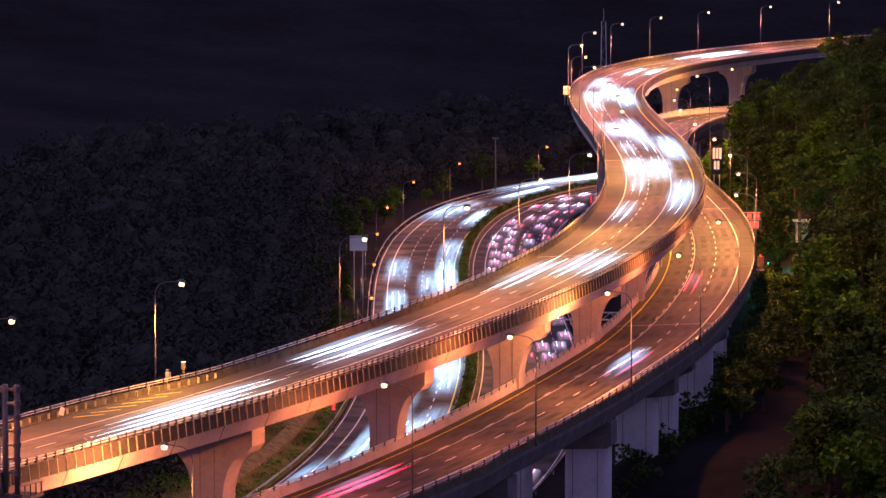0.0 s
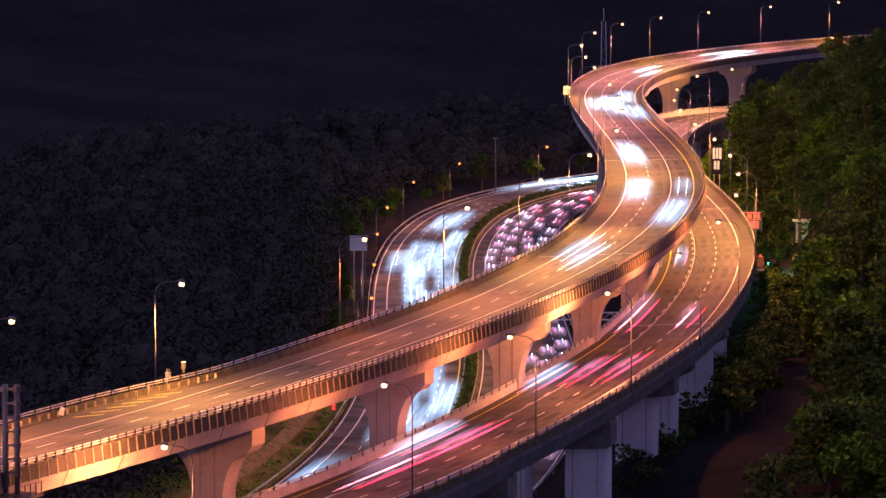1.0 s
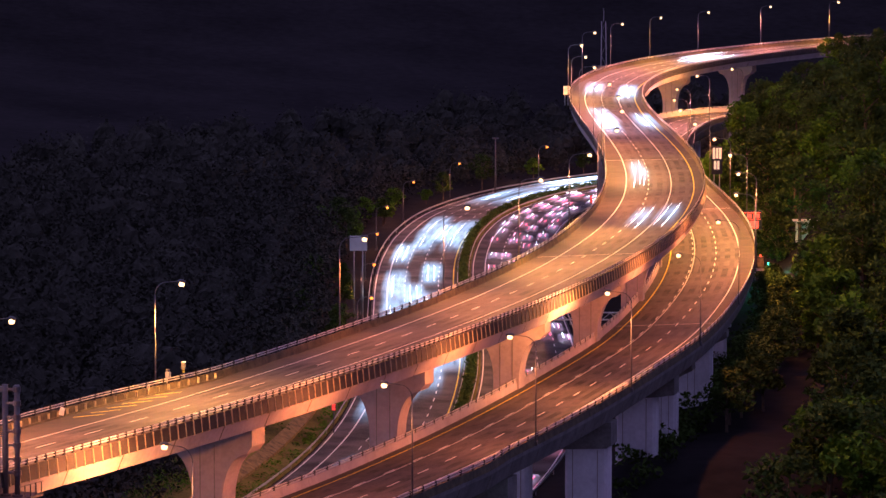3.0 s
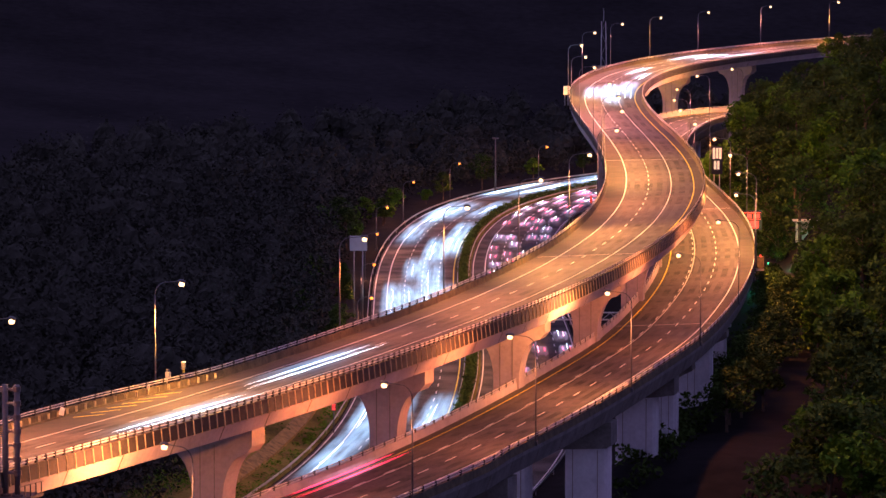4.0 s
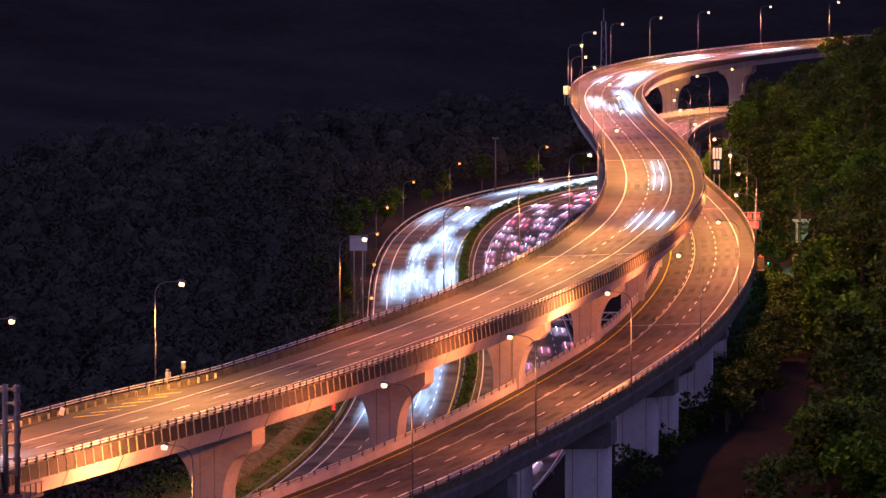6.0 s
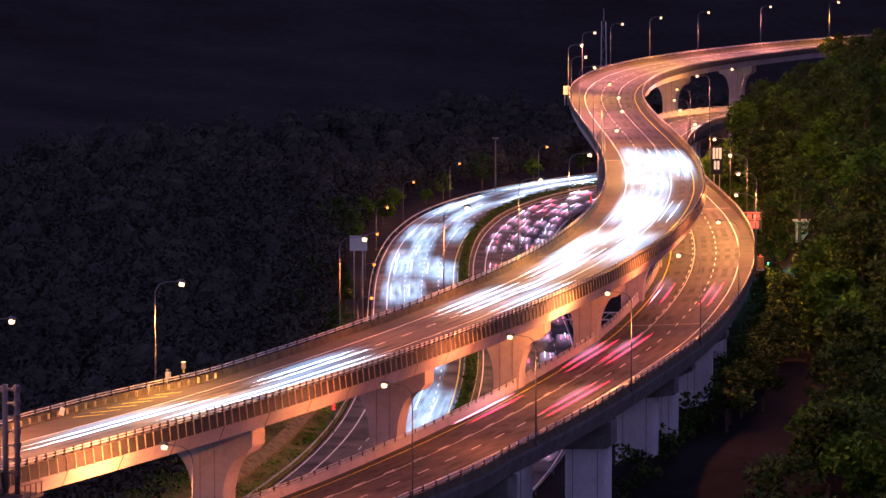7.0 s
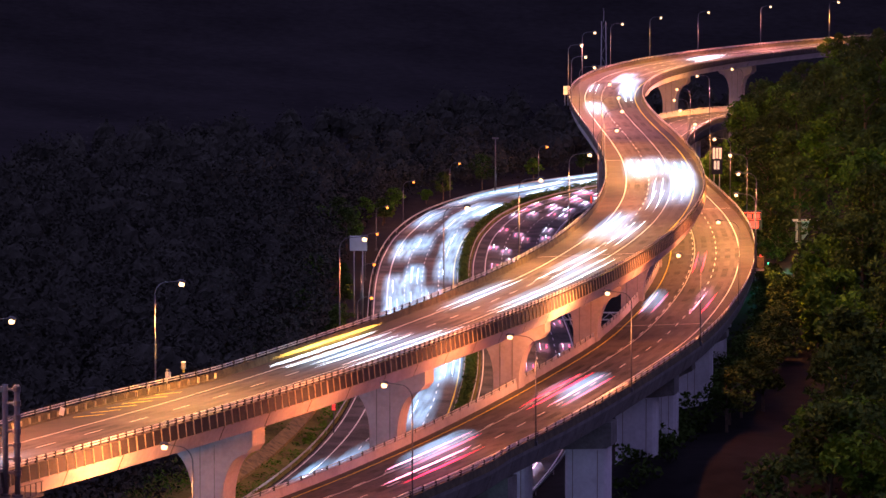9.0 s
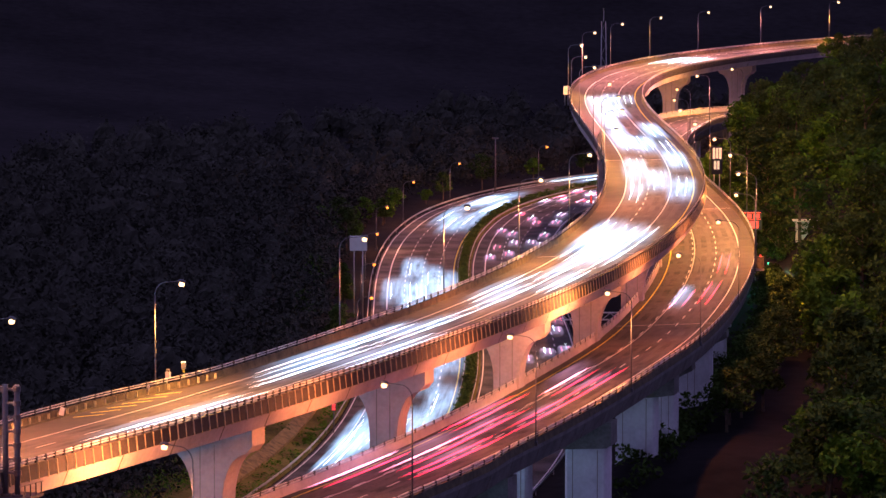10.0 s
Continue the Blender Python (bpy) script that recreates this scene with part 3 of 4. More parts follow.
def wood():
    rnd = random.Random(7)
    models = [tree_model(k, h, w, m, l) for k, (h, w, m, l) in enumerate((
        (9.0, 3.6, LEAF, "broad leafy tree on the wooded hillside"), (11.0, 4.2, LEAF_DARK, "tall dark broadleaf tree on the wooded hillside"),
        (7.0, 3.4, LEAF, "low bushy tree on the wooded hillside"), (10.0, 3.2, LEAF_DARK, "slender dark tree on the wooded hillside")))]
    used = set()

    def plant(x, y, z, scale=1.0):
        k = rnd.randrange(4)
        m = pose(x, y, z, rnd.uniform(-5, 5), rnd.uniform(-5, 5), rnd.random() * 360)
        if k in used:
            t = copy_thing(models[k], m)
        else:
            t = models[k]
            t.matrix_basis = m
            used.add(k)
        sc = scale * rnd.uniform(0.75, 1.25)
        t.scale = (sc, sc, sc * rnd.uniform(0.9, 1.1))

    # hillside, denser towards the road
    n = 0
    while n < 225:
        y = rnd.uniform(500, 1230)
        o = 14.5 - 1.6 * smooth(870, 950, y) + abs(rnd.gauss(0, 24))
        s = LOWER.at_depth(y)
        if y < 760:
            o += 17 * (1 - smooth(560, 760, y))
        p = LOWER.place(s, o)
        if p.x > 0.115 * p.y + 12 or offset_right(LOWER, p.x, p.y) < 12.6 or offset_right(UPPER, p.x, p.y) < 15.5 or (abs(p.x - 65) < 6 and 740 < p.y < 806):
            continue
        plant(p.x, p.y, hill_height(p.x, p.y) - 0.3, (0.85 if o < 20 else 1.3) - 0.2 * smooth(900, 1000, y) - 0.4 * smooth(1030, 1100, y))
        n += 1
    # bright broadleaf trees close to the lamps on the bend
    for _ in range(18):
        y = rnd.uniform(905, 1065)
        p = LOWER.place(LOWER.at_depth(y), rnd.uniform(13.0, 17.0))
        t = copy_thing(models[rnd.choice((0, 2))], pose(p.x, p.y, hill_height(p.x, p.y) - 0.5, 0, 0, rnd.random() * 360))
        t.scale = (0.95, 0.95, rnd.uniform(0.9, 1.2))
    # dark trees at the foot of the hill, under the deck's outer edge
    for k in range(22):
        y = 600 + 7.5 * k
        p = LOWER.place(LOWER.at_depth(y), rnd.uniform(11.5, 16.0))
        h = hill_height(p.x, p.y)
        t = copy_thing(models[rnd.choice((1, 3))], pose(p.x, p.y, h - 0.4, 0, 0, rnd.random() * 360))
        z = max(0.3, (20.0 - h) / 11)
        t.scale = (0.9, 0.9, min(1.05, z))
    # beyond the ground road's outer side
    for _ in range(24):
        y = rnd.uniform(740, 1230)
        p = GROUND.place(GROUND.at_depth(y), -22.5 - abs(rnd.gauss(0, 4)))
        plant(p.x, p.y, hill_height(p.x, p.y) - 0.3, 0.7)
    for _ in range(16):
        x, y = rnd.gauss(107, 6), rnd.gauss(1183, 8)
        if offset_right(UPPER, x, y) > 16:
            plant(x, y, hill_height(x, y) - 0.3, 0.8)
    # a close row of low trees along the brow that hides the end of the deck
    for k in range(9):
        x, y = 107.5 + 1.9 * k, 1172 + 2.2 * (k % 3)
        t = copy_thing(models[3 if k % 2 else 1], pose(x, y, hill_height(x, y) - 3.6, 0, 0, rnd.random() * 360))
        t.scale = (0.75, 0.75, rnd.uniform(0.78, 0.95))
    for k in range(4):
        if k not in used:
            plant(90 + k * 5, 900, hill_height(90 + k * 5, 900))


wood()


def undergrowth():
    """Low brush over the hillside."""
    rnd = random.Random(21)
    v, f = [], []
    while len(f) < 90000:
        y = rnd.uniform(455, 1215)
        o = -6 + 15 * rnd.random() if 548 < y < 700 and rnd.random() < 0.4 else 14.5 + (1 - smooth(560, 760, y)) * 17 + abs(rnd.gauss(0, 26))
        c = LOWER.place(LOWER.at_depth(y), o)
        if c.x > 0.108 * c.y + 6 or offset_right(GROUND, c.x, c.y) < 24 or hill_height(c.x, c.y) > 20 and o < 12.5 or offset_right(UPPER, c.x, c.y) < 14.5 or (abs(c.x - 65) < 5 and 770 < c.y < 806):
            continue
        top = rnd.uniform(0.6, 2.6)
        z = hill_height(c.x, c.y) - 0.2
        for _ in range(36):
            r, a = 1.7 * math.sqrt(rnd.random()), rnd.random() * 6.283
            p = Vector((c.x + r * math.cos(a), c.y + r * math.sin(a), z + top * rnd.random()))
            q = Euler((rnd.uniform(-1, 1), rnd.uniform(-1, 1), rnd.random() * 6.28)).to_matrix()
            s = rnd.uniform(0.2, 0.5)
            k = len(v)
            v += [p + q @ Vector(w) for w in ((-s, 0, 0), (0, -s * 0.6, 0.03), (s, 0, -0.05), (0, s * 0.6, 0.03))]
            f.append((k, k + 1, k + 2, k + 3))
    tagged(new("undergrowth", mesh_of("undergrowth", v, f, LEAF_DARK)), "dense dark brush covering the hillside", "undergrowth", kind="stuff")


undergrowth()


def far_woods():
    """Dark crowns over the valley side beyond the motorway and the hills behind."""
    rnd = random.Random(33)
    v, f = [], []

    def crown(x, y, r, n, leaf, core):
        z = hill_height(x, y)
        tall = r * rnd.uniform(1.3, 2.2)
        # the dense inside of the crown, rough and uneven, below its leaves
        k = len(v)
        for ring, up in ((1.0, 0.0), (1.1, 0.45), (0.72, 0.85), (0.3, 1.05)) if core else ():
            for j in range(7):
                a, w = j * 0.8976 + up, rnd.uniform(0.6, 0.85) * ring * r
                v.append(Vector((x + math.cos(a) * w, y + math.sin(a) * w, z - 0.5 + tall * up * rnd.uniform(0.75, 0.95))))
        for i in range(3 if core else 0):
            for j in range(7):
                f.append((k + i * 7 + j, k + i * 7 + (j + 1) % 7, k + i * 7 + 7 + (j + 1) % 7, k + i * 7 + 7 + j))
        if core:
            f.append(tuple(k + 21 + j for j in range(7)))
        for _ in range(n):
            d = Vector((rnd.gauss(0, 1), rnd.gauss(0, 1), rnd.gauss(0, 1))).normalized() * rnd.uniform(0.7, 1.12)
            p = Vector((x + d.x * r, y + d.y * r, z + tall * 0.55 + d.z * tall * 0.6))
            q = Euler((rnd.uniform(-1, 1), rnd.uniform(-1, 1), rnd.random() * 6.28)).to_matrix()
            s = leaf * rnd.uniform(0.6, 1.3)
            k = len(v)
            v.extend(p + q @ Vector(w) for w in ((-s, 0, 0), (0, -s * 0.6, 0.05), (s, 0, -0.08), (0, s * 0.6, 0.05)))
            f.append((k, k + 1, k + 2, k + 3))

    for _ in range(2300):
        y = 560 + 760 * rnd.random() ** 1.2
        o = -28 - 95 * rnd.random() ** 1.3
        p = GROUND.place(GROUND.at_depth(y), o)
        if p.x > -0.112 * p.y - 8:
            crown(p.x, p.y, rnd.uniform(2.6, 4.8), 95 if y < 1100 else 40, 0.5, o < -38)
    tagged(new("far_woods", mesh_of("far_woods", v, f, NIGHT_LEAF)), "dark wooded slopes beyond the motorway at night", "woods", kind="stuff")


far_woods()


# ---------- planting and slopes beside the ground-level motorway ----------
def hedge():
    rnd = random.Random(11)
    v, f = [], []
    a, b = span(GROUND, 600, 1235)
    s = a
    while s < b:
        top = rnd.uniform(1.1, 2.0)
        for _ in range(46):
            p = GROUND.place(s + rnd.uniform(-1, 1), 1.3 + rnd.gauss(0, 0.45), 0.25 + top * math.sqrt(rnd.random()))
            q = Euler((rnd.uniform(-1, 1), rnd.uniform(-1, 1), rnd.random() * 6.28)).to_matrix()
            z = rnd.uniform(0.16, 0.34)
            k = len(v)
            v += [p + q @ Vector(o) for o in ((-z, 0, 0), (0, -z * 0.6, 0.03), (z, 0, -0.05), (0, z * 0.6, 0.03))]
            f.append((k, k + 1, k + 2, k + 3))
        s += 1.5
    tagged(new("hedge", mesh_of("hedge", v, f, LEAF_DARK)), "clipped green hedge along the planted median", "hedge", kind="stuff")


hedge()


def bank():
    """Grassy slope with a concrete drain beside the inbound carriageway."""
    sh = Shape()
    s0, s1 = span(GROUND, 500, 735)
    GROUND.sweep(sh, [(-18.0, -0.05), (-20.2, 0.3), (-22.2, 0.9), (-24.6, 2.2), (-31, 3.0), (-40, -0.4)], s0, s1, 4.0, False)
    tagged(new("embankment", sh.mesh("embankment", GRASS, True)), "rough grassy embankment beside the motorway", "embankment", kind="structure")
    sh = Shape()
    GROUND.sweep(sh, [(-21.9, 0.5), (-21.9, 1.25), (-23.6, 2.2), (-23.6, 0.9)], s0, s1, 4.0)
    tagged(new("drain_channel", sh.mesh("drain_channel", MOSSY)), "stained concrete drain along the grassy embankment", "drain", kind="structure")


bank()


def rough_grass():
    """Tufts and low bushes over the embankment."""
    rnd = random.Random(5)
    v, f = [], []
    s0, s1 = span(GROUND, 520, 735)
    while len(f) < 9000:
        s, o = rnd.uniform(s0, s1), rnd.choice((rnd.uniform(-21.6, -18.6), rnd.uniform(-31, -23.8), rnd.uniform(-31, -26)))
        base = float(np.interp(-o, (18, 20.2, 22.2, 24.6, 31), (0, 0.3, 0.9, 2.2, 3.0)))
        tall = rnd.uniform(0.3, 0.7) if o > -22 else rnd.uniform(0.5, 2.8)
        for _ in range(14):
            p = GROUND.place(s + rnd.gauss(0, 0.6), o + rnd.gauss(0, 0.5), base + tall * rnd.random())
            q = Euler((rnd.uniform(-1, 1), rnd.uniform(-1, 1), rnd.random() * 6.28)).to_matrix()
            z = rnd.uniform(0.12, 0.34)
            k = len(v)
            v += [p + q @ Vector(w) for w in ((-z, 0, 0), (0, -z * 0.5, 0.03), (z, 0, -0.05), (0, z * 0.5, 0.03))]
            f.append((k, k + 1, k + 2, k + 3))
    tagged(new("rough_grass", mesh_of("rough_grass", v, f, LEAF)), "rough grass and low bushes on the embankment", "grass", kind="stuff")


rough_grass()


# ---------- signs, masts and small fixtures ----------
def sign_gantry():
    g = thing("sign_gantry", "pale lattice gantry over the outbound lanes", "gantry")
    m = GROUND.frame_at(GROUND.at_depth(790), 0)
    g.matrix_basis = m
    for x in (2.2, 28.1):
        part("column", Shape().tube([(x, 0, -0.3), (x, 0, 7.4)], 0.22, 10).mesh("column", STEEL, True), g)
    for z in (6.0, 7.3):
        for y in (-0.5, 0.5):
            part("chord", Shape().tube([(2.2, y, z), (28.1, y, z)], 0.09, 6).mesh("chord", PAINT), g)
    for k in range(17):
        x = 2.2 + 1.52 * k
        part("brace", Shape().tube([(x, -0.5, 6.0 if k % 2 else 7.3), (x + 1.52, -0.5, 7.3 if k % 2 else 6.0)], 0.06, 5).mesh("brace", PAINT), g)
    for x in (7.5, 14.5):
        part("sign_panel", Shape().box(x - 2.0, 0.55, 5.4, x + 2.0, 0.63, 8.0).mesh("sign_panel", SIGN), g, "grey back of a road sign")


def panel_sign(name, label, m, w, h, low, mat, bars, bar_mat, post_mat=STEEL, depth=0.3):
    t = thing(name, label, "sign", at=m)
    for x in (-w * 0.25, w * 0.25):
        part("post", Shape().tube([(x, 0.2, low), (x, 0.2, h)], 0.1, 8).mesh("post", post_mat, True), t)
    part("panel", Shape().box(-w / 2, -depth / 2, 0, w / 2, depth / 2, h).mesh("panel", mat), t)
    for x0, z0, x1, z1 in bars:
        part("bar", Shape().box(x0, -depth / 2 - 0.06, z0, x1, -depth / 2 - 0.004, z1).mesh("bar", bar_mat), t)
    return t


sign_gantry()
panel_sign("road_sign", "pale grey back of a tall road sign", pose(-16.6, 850, 13.1), 3.4, 2.9, -13.4, SIGN, [], SIGN)
LED_RED = glow("red_led", (1.0, 0.07, 0.06), 0.55)
LED_WARM = glow("warm_led", (1.0, 0.66, 0.42), 0.45)
panel_sign("message_sign", "red-lit electronic message sign beside the lower viaduct", pose(56.6, 800, 21.6), 4.4, 3.6, -10, BLACK_PAINT,
           [(-2.0, 3.1, 2.0, 3.25), (-2.0, 1.9, 2.0, 2.0), (-1.9, 2.2, -1.0, 2.9), (-0.6, 2.2, 0.3, 2.9), (0.7, 2.2, 1.8, 2.9), (-1.6, 0.8, -0.4, 1.6), (0.0, 0.3, 1.6, 1.6)], LED_RED)
panel_sign("message_board", "tall narrow lit sign board on a post beside the lower viaduct", pose(54.9, 870, 26.6), 2.2, 5.6, -12, BLACK_PAINT,
           [(-0.85, 3.1, -0.35, 5.3), (-0.2, 3.2, 0.25, 5.3), (0.4, 3.1, 0.9, 5.3), (-0.6, 1.0, -0.1, 2.7), (0.05, 1.0, 0.5, 2.7)], LED_WARM)
panel_sign("marker_sign", "small pale sign board outside the upper parapet", pose(28.4, 1000, 35.2), 1.4, 2.0, -2.5, SIGN, [], RED_PANEL)


def lattice_mast(x, y, top):
    m = thing("radio_mast", "dark lattice mast behind the viaduct", "mast", at=pose(x, y, 0))
    for a, c in ((-1, -1), (1, -1), (1, 1), (-1, 1)):
        part("leg", Shape().tube([(a * 1.2, c * 1.2, -1), (a * 0.6, c * 0.6, top)], 0.12, 6).mesh("leg", STEEL), m)
    for k in range(12):
        z, r0, r1 = top * k / 12, 1.2 - 0.05 * k, 1.2 - 0.05 * (k + 1)
        s = 1 if k % 2 else -1
        part("brace", Shape().tube([(-s * r0, -r0, z), (s * r1, -r1, z + top / 12)], 0.06, 5).mesh("brace", STEEL), m)
    part("platform", Shape().box(-1.6, -1.6, top * 0.66, 1.6, 1.6, top * 0.66 + 0.4).mesh("platform", DARK_STEEL), m)
    part("antenna", Shape().tube([(0, 0, top), (0, 0, top + 4)], 0.08, 6).mesh("antenna", STEEL), m)


lattice_mast(48, 1300, 40)
tall = thing("floodlight_pole", "unlit grey pole with a crossbar beside the motorway", "pole", at=pose(14.0, 1160, 0))
part("pole", Shape().tube([(0, 0, -0.5), (0, 0, 14.6)], [0.25, 0.16], 10).mesh("pole", DARK_STEEL, True), tall)
part("crossbar", Shape().box(-0.9, -0.12, 14.2, 0.9, 0.12, 14.7).mesh("crossbar", DARK_STEEL), tall)


def parapet_fixtures():
    t = thing("speed_camera", "striped post with a camera box on the parapet", "camera post", at=UPPER.frame_at(UPPER.at_depth(459), -4.6, 0) @ Matrix.Diagonal((0.55, 0.55, 0.85, 1)))
    for k in range(6):
        part("band", Shape().tube([(0, 0, 0.35 * k), (0, 0, 0.35 * k + 0.35)], 0.19, 10).mesh("band", YELLOW if k % 2 else BLACK_PAINT, True), t, "yellow band" if k % 2 else "black band")
    part("housing", Shape().box(-0.36, -0.4, 2.15, 0.36, 0.3, 3.0).mesh("housing", POLE), t, "grey camera housing")
    part("hood", Shape().box(-0.42, -0.5, 3.0, 0.42, 0.34, 3.1).mesh("hood", PAINT), t)
    t = thing("emergency_phone", "grey roadside telephone post on the parapet", "telephone", at=UPPER.frame_at(UPPER.at_depth(456), -5.2, 0) @ Matrix.Diagonal((0.8, 0.8, 0.85, 1)))
    part("post", Shape().tube([(0, 0, 0), (0, 0, 2.6)], 0.12, 8).mesh("post", STEEL, True), t)
    part("box", Shape().box(-0.1, -0.3, 1.5, 0.45, 0.25, 2.2).mesh("box", STEEL), t)
    part("lamp", Shape().box(-0.05, -0.2, 2.3, 0.35, 0.2, 2.6).mesh("lamp", POLE), t)
    for y, o in ((432.5, -5.7), (451, -5.4)):
        t = thing("reflector_board", "small white reflector board on the parapet", "reflector", "reflector boards", at=UPPER.frame_at(UPPER.at_depth(y), o, 0))
        part("board", Shape().box(-0.25, -0.06, 0.35, 0.25, 0.06, 1.15, pose(0, 0, 0, 0, 14, 0)).mesh("board", PAINT), t)
        part("bracket", Shape().box(-0.05, -0.05, 0.0, 0.05, 0.05, 0.5).mesh("bracket", DARK_STEEL), t)
    # gantry post with a service platform at the near end
    t = thing("gantry_post", "grey twin-tube gantry post with a service platform", "gantry", at=UPPER.frame_at(UPPER.at_depth(389.5), 13.9, 0))
    for x in (-0.45, 0.75):
        part("tube", Shape().tube([(x, 0, -1.4), (x, 0, 8.6)], 0.26, 12).mesh("tube", POLE, True), t)
        part("flange", Shape().tube([(x, 0, -1.4), (x, 0, -1.2)], 0.5, 12).mesh("flange", DARK_STEEL), t)
    for k in range(7):
        part("rung", Shape().box(-0.45, -0.1, 0.6 + 1.25 * k, 0.75, 0.1, 0.8 + 1.25 * k).mesh("rung", POLE), t)
        part("clamp", Shape().tube([(0.75, 0, 0.5 + 1.25 * k), (0.75, 0, 0.95 + 1.25 * k)], 0.36, 10).mesh("clamp", DARK_STEEL), t)
    part("beam", Shape().box(-6, -0.25, 7.9, -0.45, 0.25, 8.4).mesh("beam", POLE), t)
    part("platform", Shape().box(-1.6, -1.2, -1.75, 1.6, 3.2, -1.45).mesh("platform", DARK_STEEL), t)
    part("bracket", Shape().box(-1.2, -0.8, -3.1, 1.0, 0.8, -1.75).mesh("bracket", DARK_STEEL), t)
    for k in range(5):
        part("guard_post", Shape().box(1.5, -1.1 + k, -1.45, 1.58, -1.02 + k, -0.35).mesh("guard_post", DARK_STEEL), t)
    part("guard_bar", Shape().box(1.5, -1.2, -0.4, 1.58, 3.2, -0.32).mesh("guard_bar", DARK_STEEL), t)
    # small cabinet outside the lower parapet
    t = thing("control_cabinet", "orange-lit control cabinet outside the lower parapet", "cabinet", at=LOWER.frame_at(LOWER.at_depth(703), 11.2, -0.6))
    part("body", Shape().box(-0.5, -0.5, 0, 0.7, 0.5, 1.9).mesh("body", STAINED), t)
    part("bracket", Shape().box(-0.7, -0.3, -0.4, 0.7, 0.3, 0.0).mesh("bracket", STEEL), t)
    part("warning_lamp", Shape().tube([(0.1, 0, 1.9), (0.1, 0, 2.2)], [0.16, 0.12], 8).mesh("warning_lamp", LED_RED), t)


parapet_fixtures()


def hill_shed():
    x, y = 67.6, 808
    z = hill_height(x, y) - 0.4
    t = thing("shed", "small pale flat-roofed shed on the hillside", "shed", at=pose(x, y, z))
    part("wall", Shape().box(-1.8, -1.5, -2, 1.8, 1.5, 1.9).mesh("wall", SIGN), t)
    part("roof", Shape().box(-2.4, -2.1, 1.9, 2.4, 2.0, 2.1).mesh("roof", PAINT), t, "pale flat roof")
    part("door", Shape().box(0.3, -1.56, -0.5, 1.2, -1.5, 1.5).mesh("door", BLACK_PAINT), t)
    t = thing("garden_lamp", "teal-green lamp on a short post on the hillside", "lamp", at=pose(59.4, 790, hill_height(59.4, 790)))
    part("post", Shape().tube([(0, 0, -0.5), (0, 0, 4.6)], 0.07, 6).mesh("post", DARK_STEEL), t)
    part("globe", Shape().tube([(0, 0, 4.6), (0, 0, 4.7), (0, 0, 4.85), (0, 0, 4.95)], [0.1, 0.18, 0.18, 0.1], 8).mesh("globe", TEAL, True), t, "glowing teal globe")
    d = bpy.data.lights.new("teal_light", "POINT")
    d.energy, d.color, d.shadow_soft_size = 2200, (0.05, 1.0, 0.6), 0.3
    li = new("light", d)
    li.matrix_basis = pose(0.3, -1.2, 4.4)
    li.parent = t


hill_shed()


# worn yellow hatching in the lay-by on the upper viaduct
hatch = thing("hatching", "worn yellow hatch marks painted in the lay-by", "road marking", kind="structure")
for k in range(6):
    s = UPPER.at_depth(433 + 3.6 * k)
    sh = Shape().add([UPPER.place(s, -4.6, 0.013), UPPER.place(s + 0.5, -4.6, 0.013), UPPER.place(s + 3.0, -2.4, 0.013), UPPER.place(s + 2.5, -2.4, 0.013)], [(0, 1, 2, 3)])
    part("stripe", sh.mesh("stripe", YELLOW), hatch)


def small_signal(name, label, x, y, z, w, h, foot, mat):
    t = thing(name, label, "signal", at=pose(x, y, z))
    part("post", Shape().tube([(0, 0.2, foot - z), (0, 0.2, h)], 0.09, 8).mesh("post", POLE, True), t)
    part("housing", Shape().box(-w / 2 - 0.12, -0.12, -0.12, w / 2 + 0.12, 0.16, h + 0.12).mesh("housing", BLACK_PAINT), t)
    for k in range(3):
        part("lens", Shape().box(-w / 2, -0.2, h * k / 3 + 0.05, w / 2, -0.122, h * (k + 1) / 3 - 0.05).mesh("lens", mat), t)


small_signal("lane_signal", "red lane signal on a post beside the motorway", -17.2, 680, 3.6, 0.5, 1.6, 0, LED_RED)
small_signal("lane_signal", "tall red lane signal beside the outbound lanes", 36.4, 1066, 4.8, 0.4, 1.8, 0, LED_RED)
small_signal("hazard_marker", "yellow hazard marker beside a viaduct pier", 28.6, 836, 0.6, 0.7, 3.2, 0, YELLOW)


# ---------- light trails of the traffic ----------
def streak(x, z, length, r, name, mat):
    pts = [(x, -length / 2, z), (x, -length * 0.42, z), (x, length * 0.42, z), (x, length / 2, z)]
    return Shape().tube(pts, [r * 0.25, r, r, r * 0.25], 6).mesh(name, mat)


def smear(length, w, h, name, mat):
    """The faint lit body of a car and its light spilt on the road, drawn out along its way."""
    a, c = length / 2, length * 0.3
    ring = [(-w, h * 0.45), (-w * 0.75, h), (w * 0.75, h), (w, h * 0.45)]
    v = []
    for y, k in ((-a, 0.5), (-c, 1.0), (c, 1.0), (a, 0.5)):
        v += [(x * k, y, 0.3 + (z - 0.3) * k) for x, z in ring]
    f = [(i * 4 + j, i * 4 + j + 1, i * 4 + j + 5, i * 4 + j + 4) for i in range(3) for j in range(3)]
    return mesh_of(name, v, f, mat)


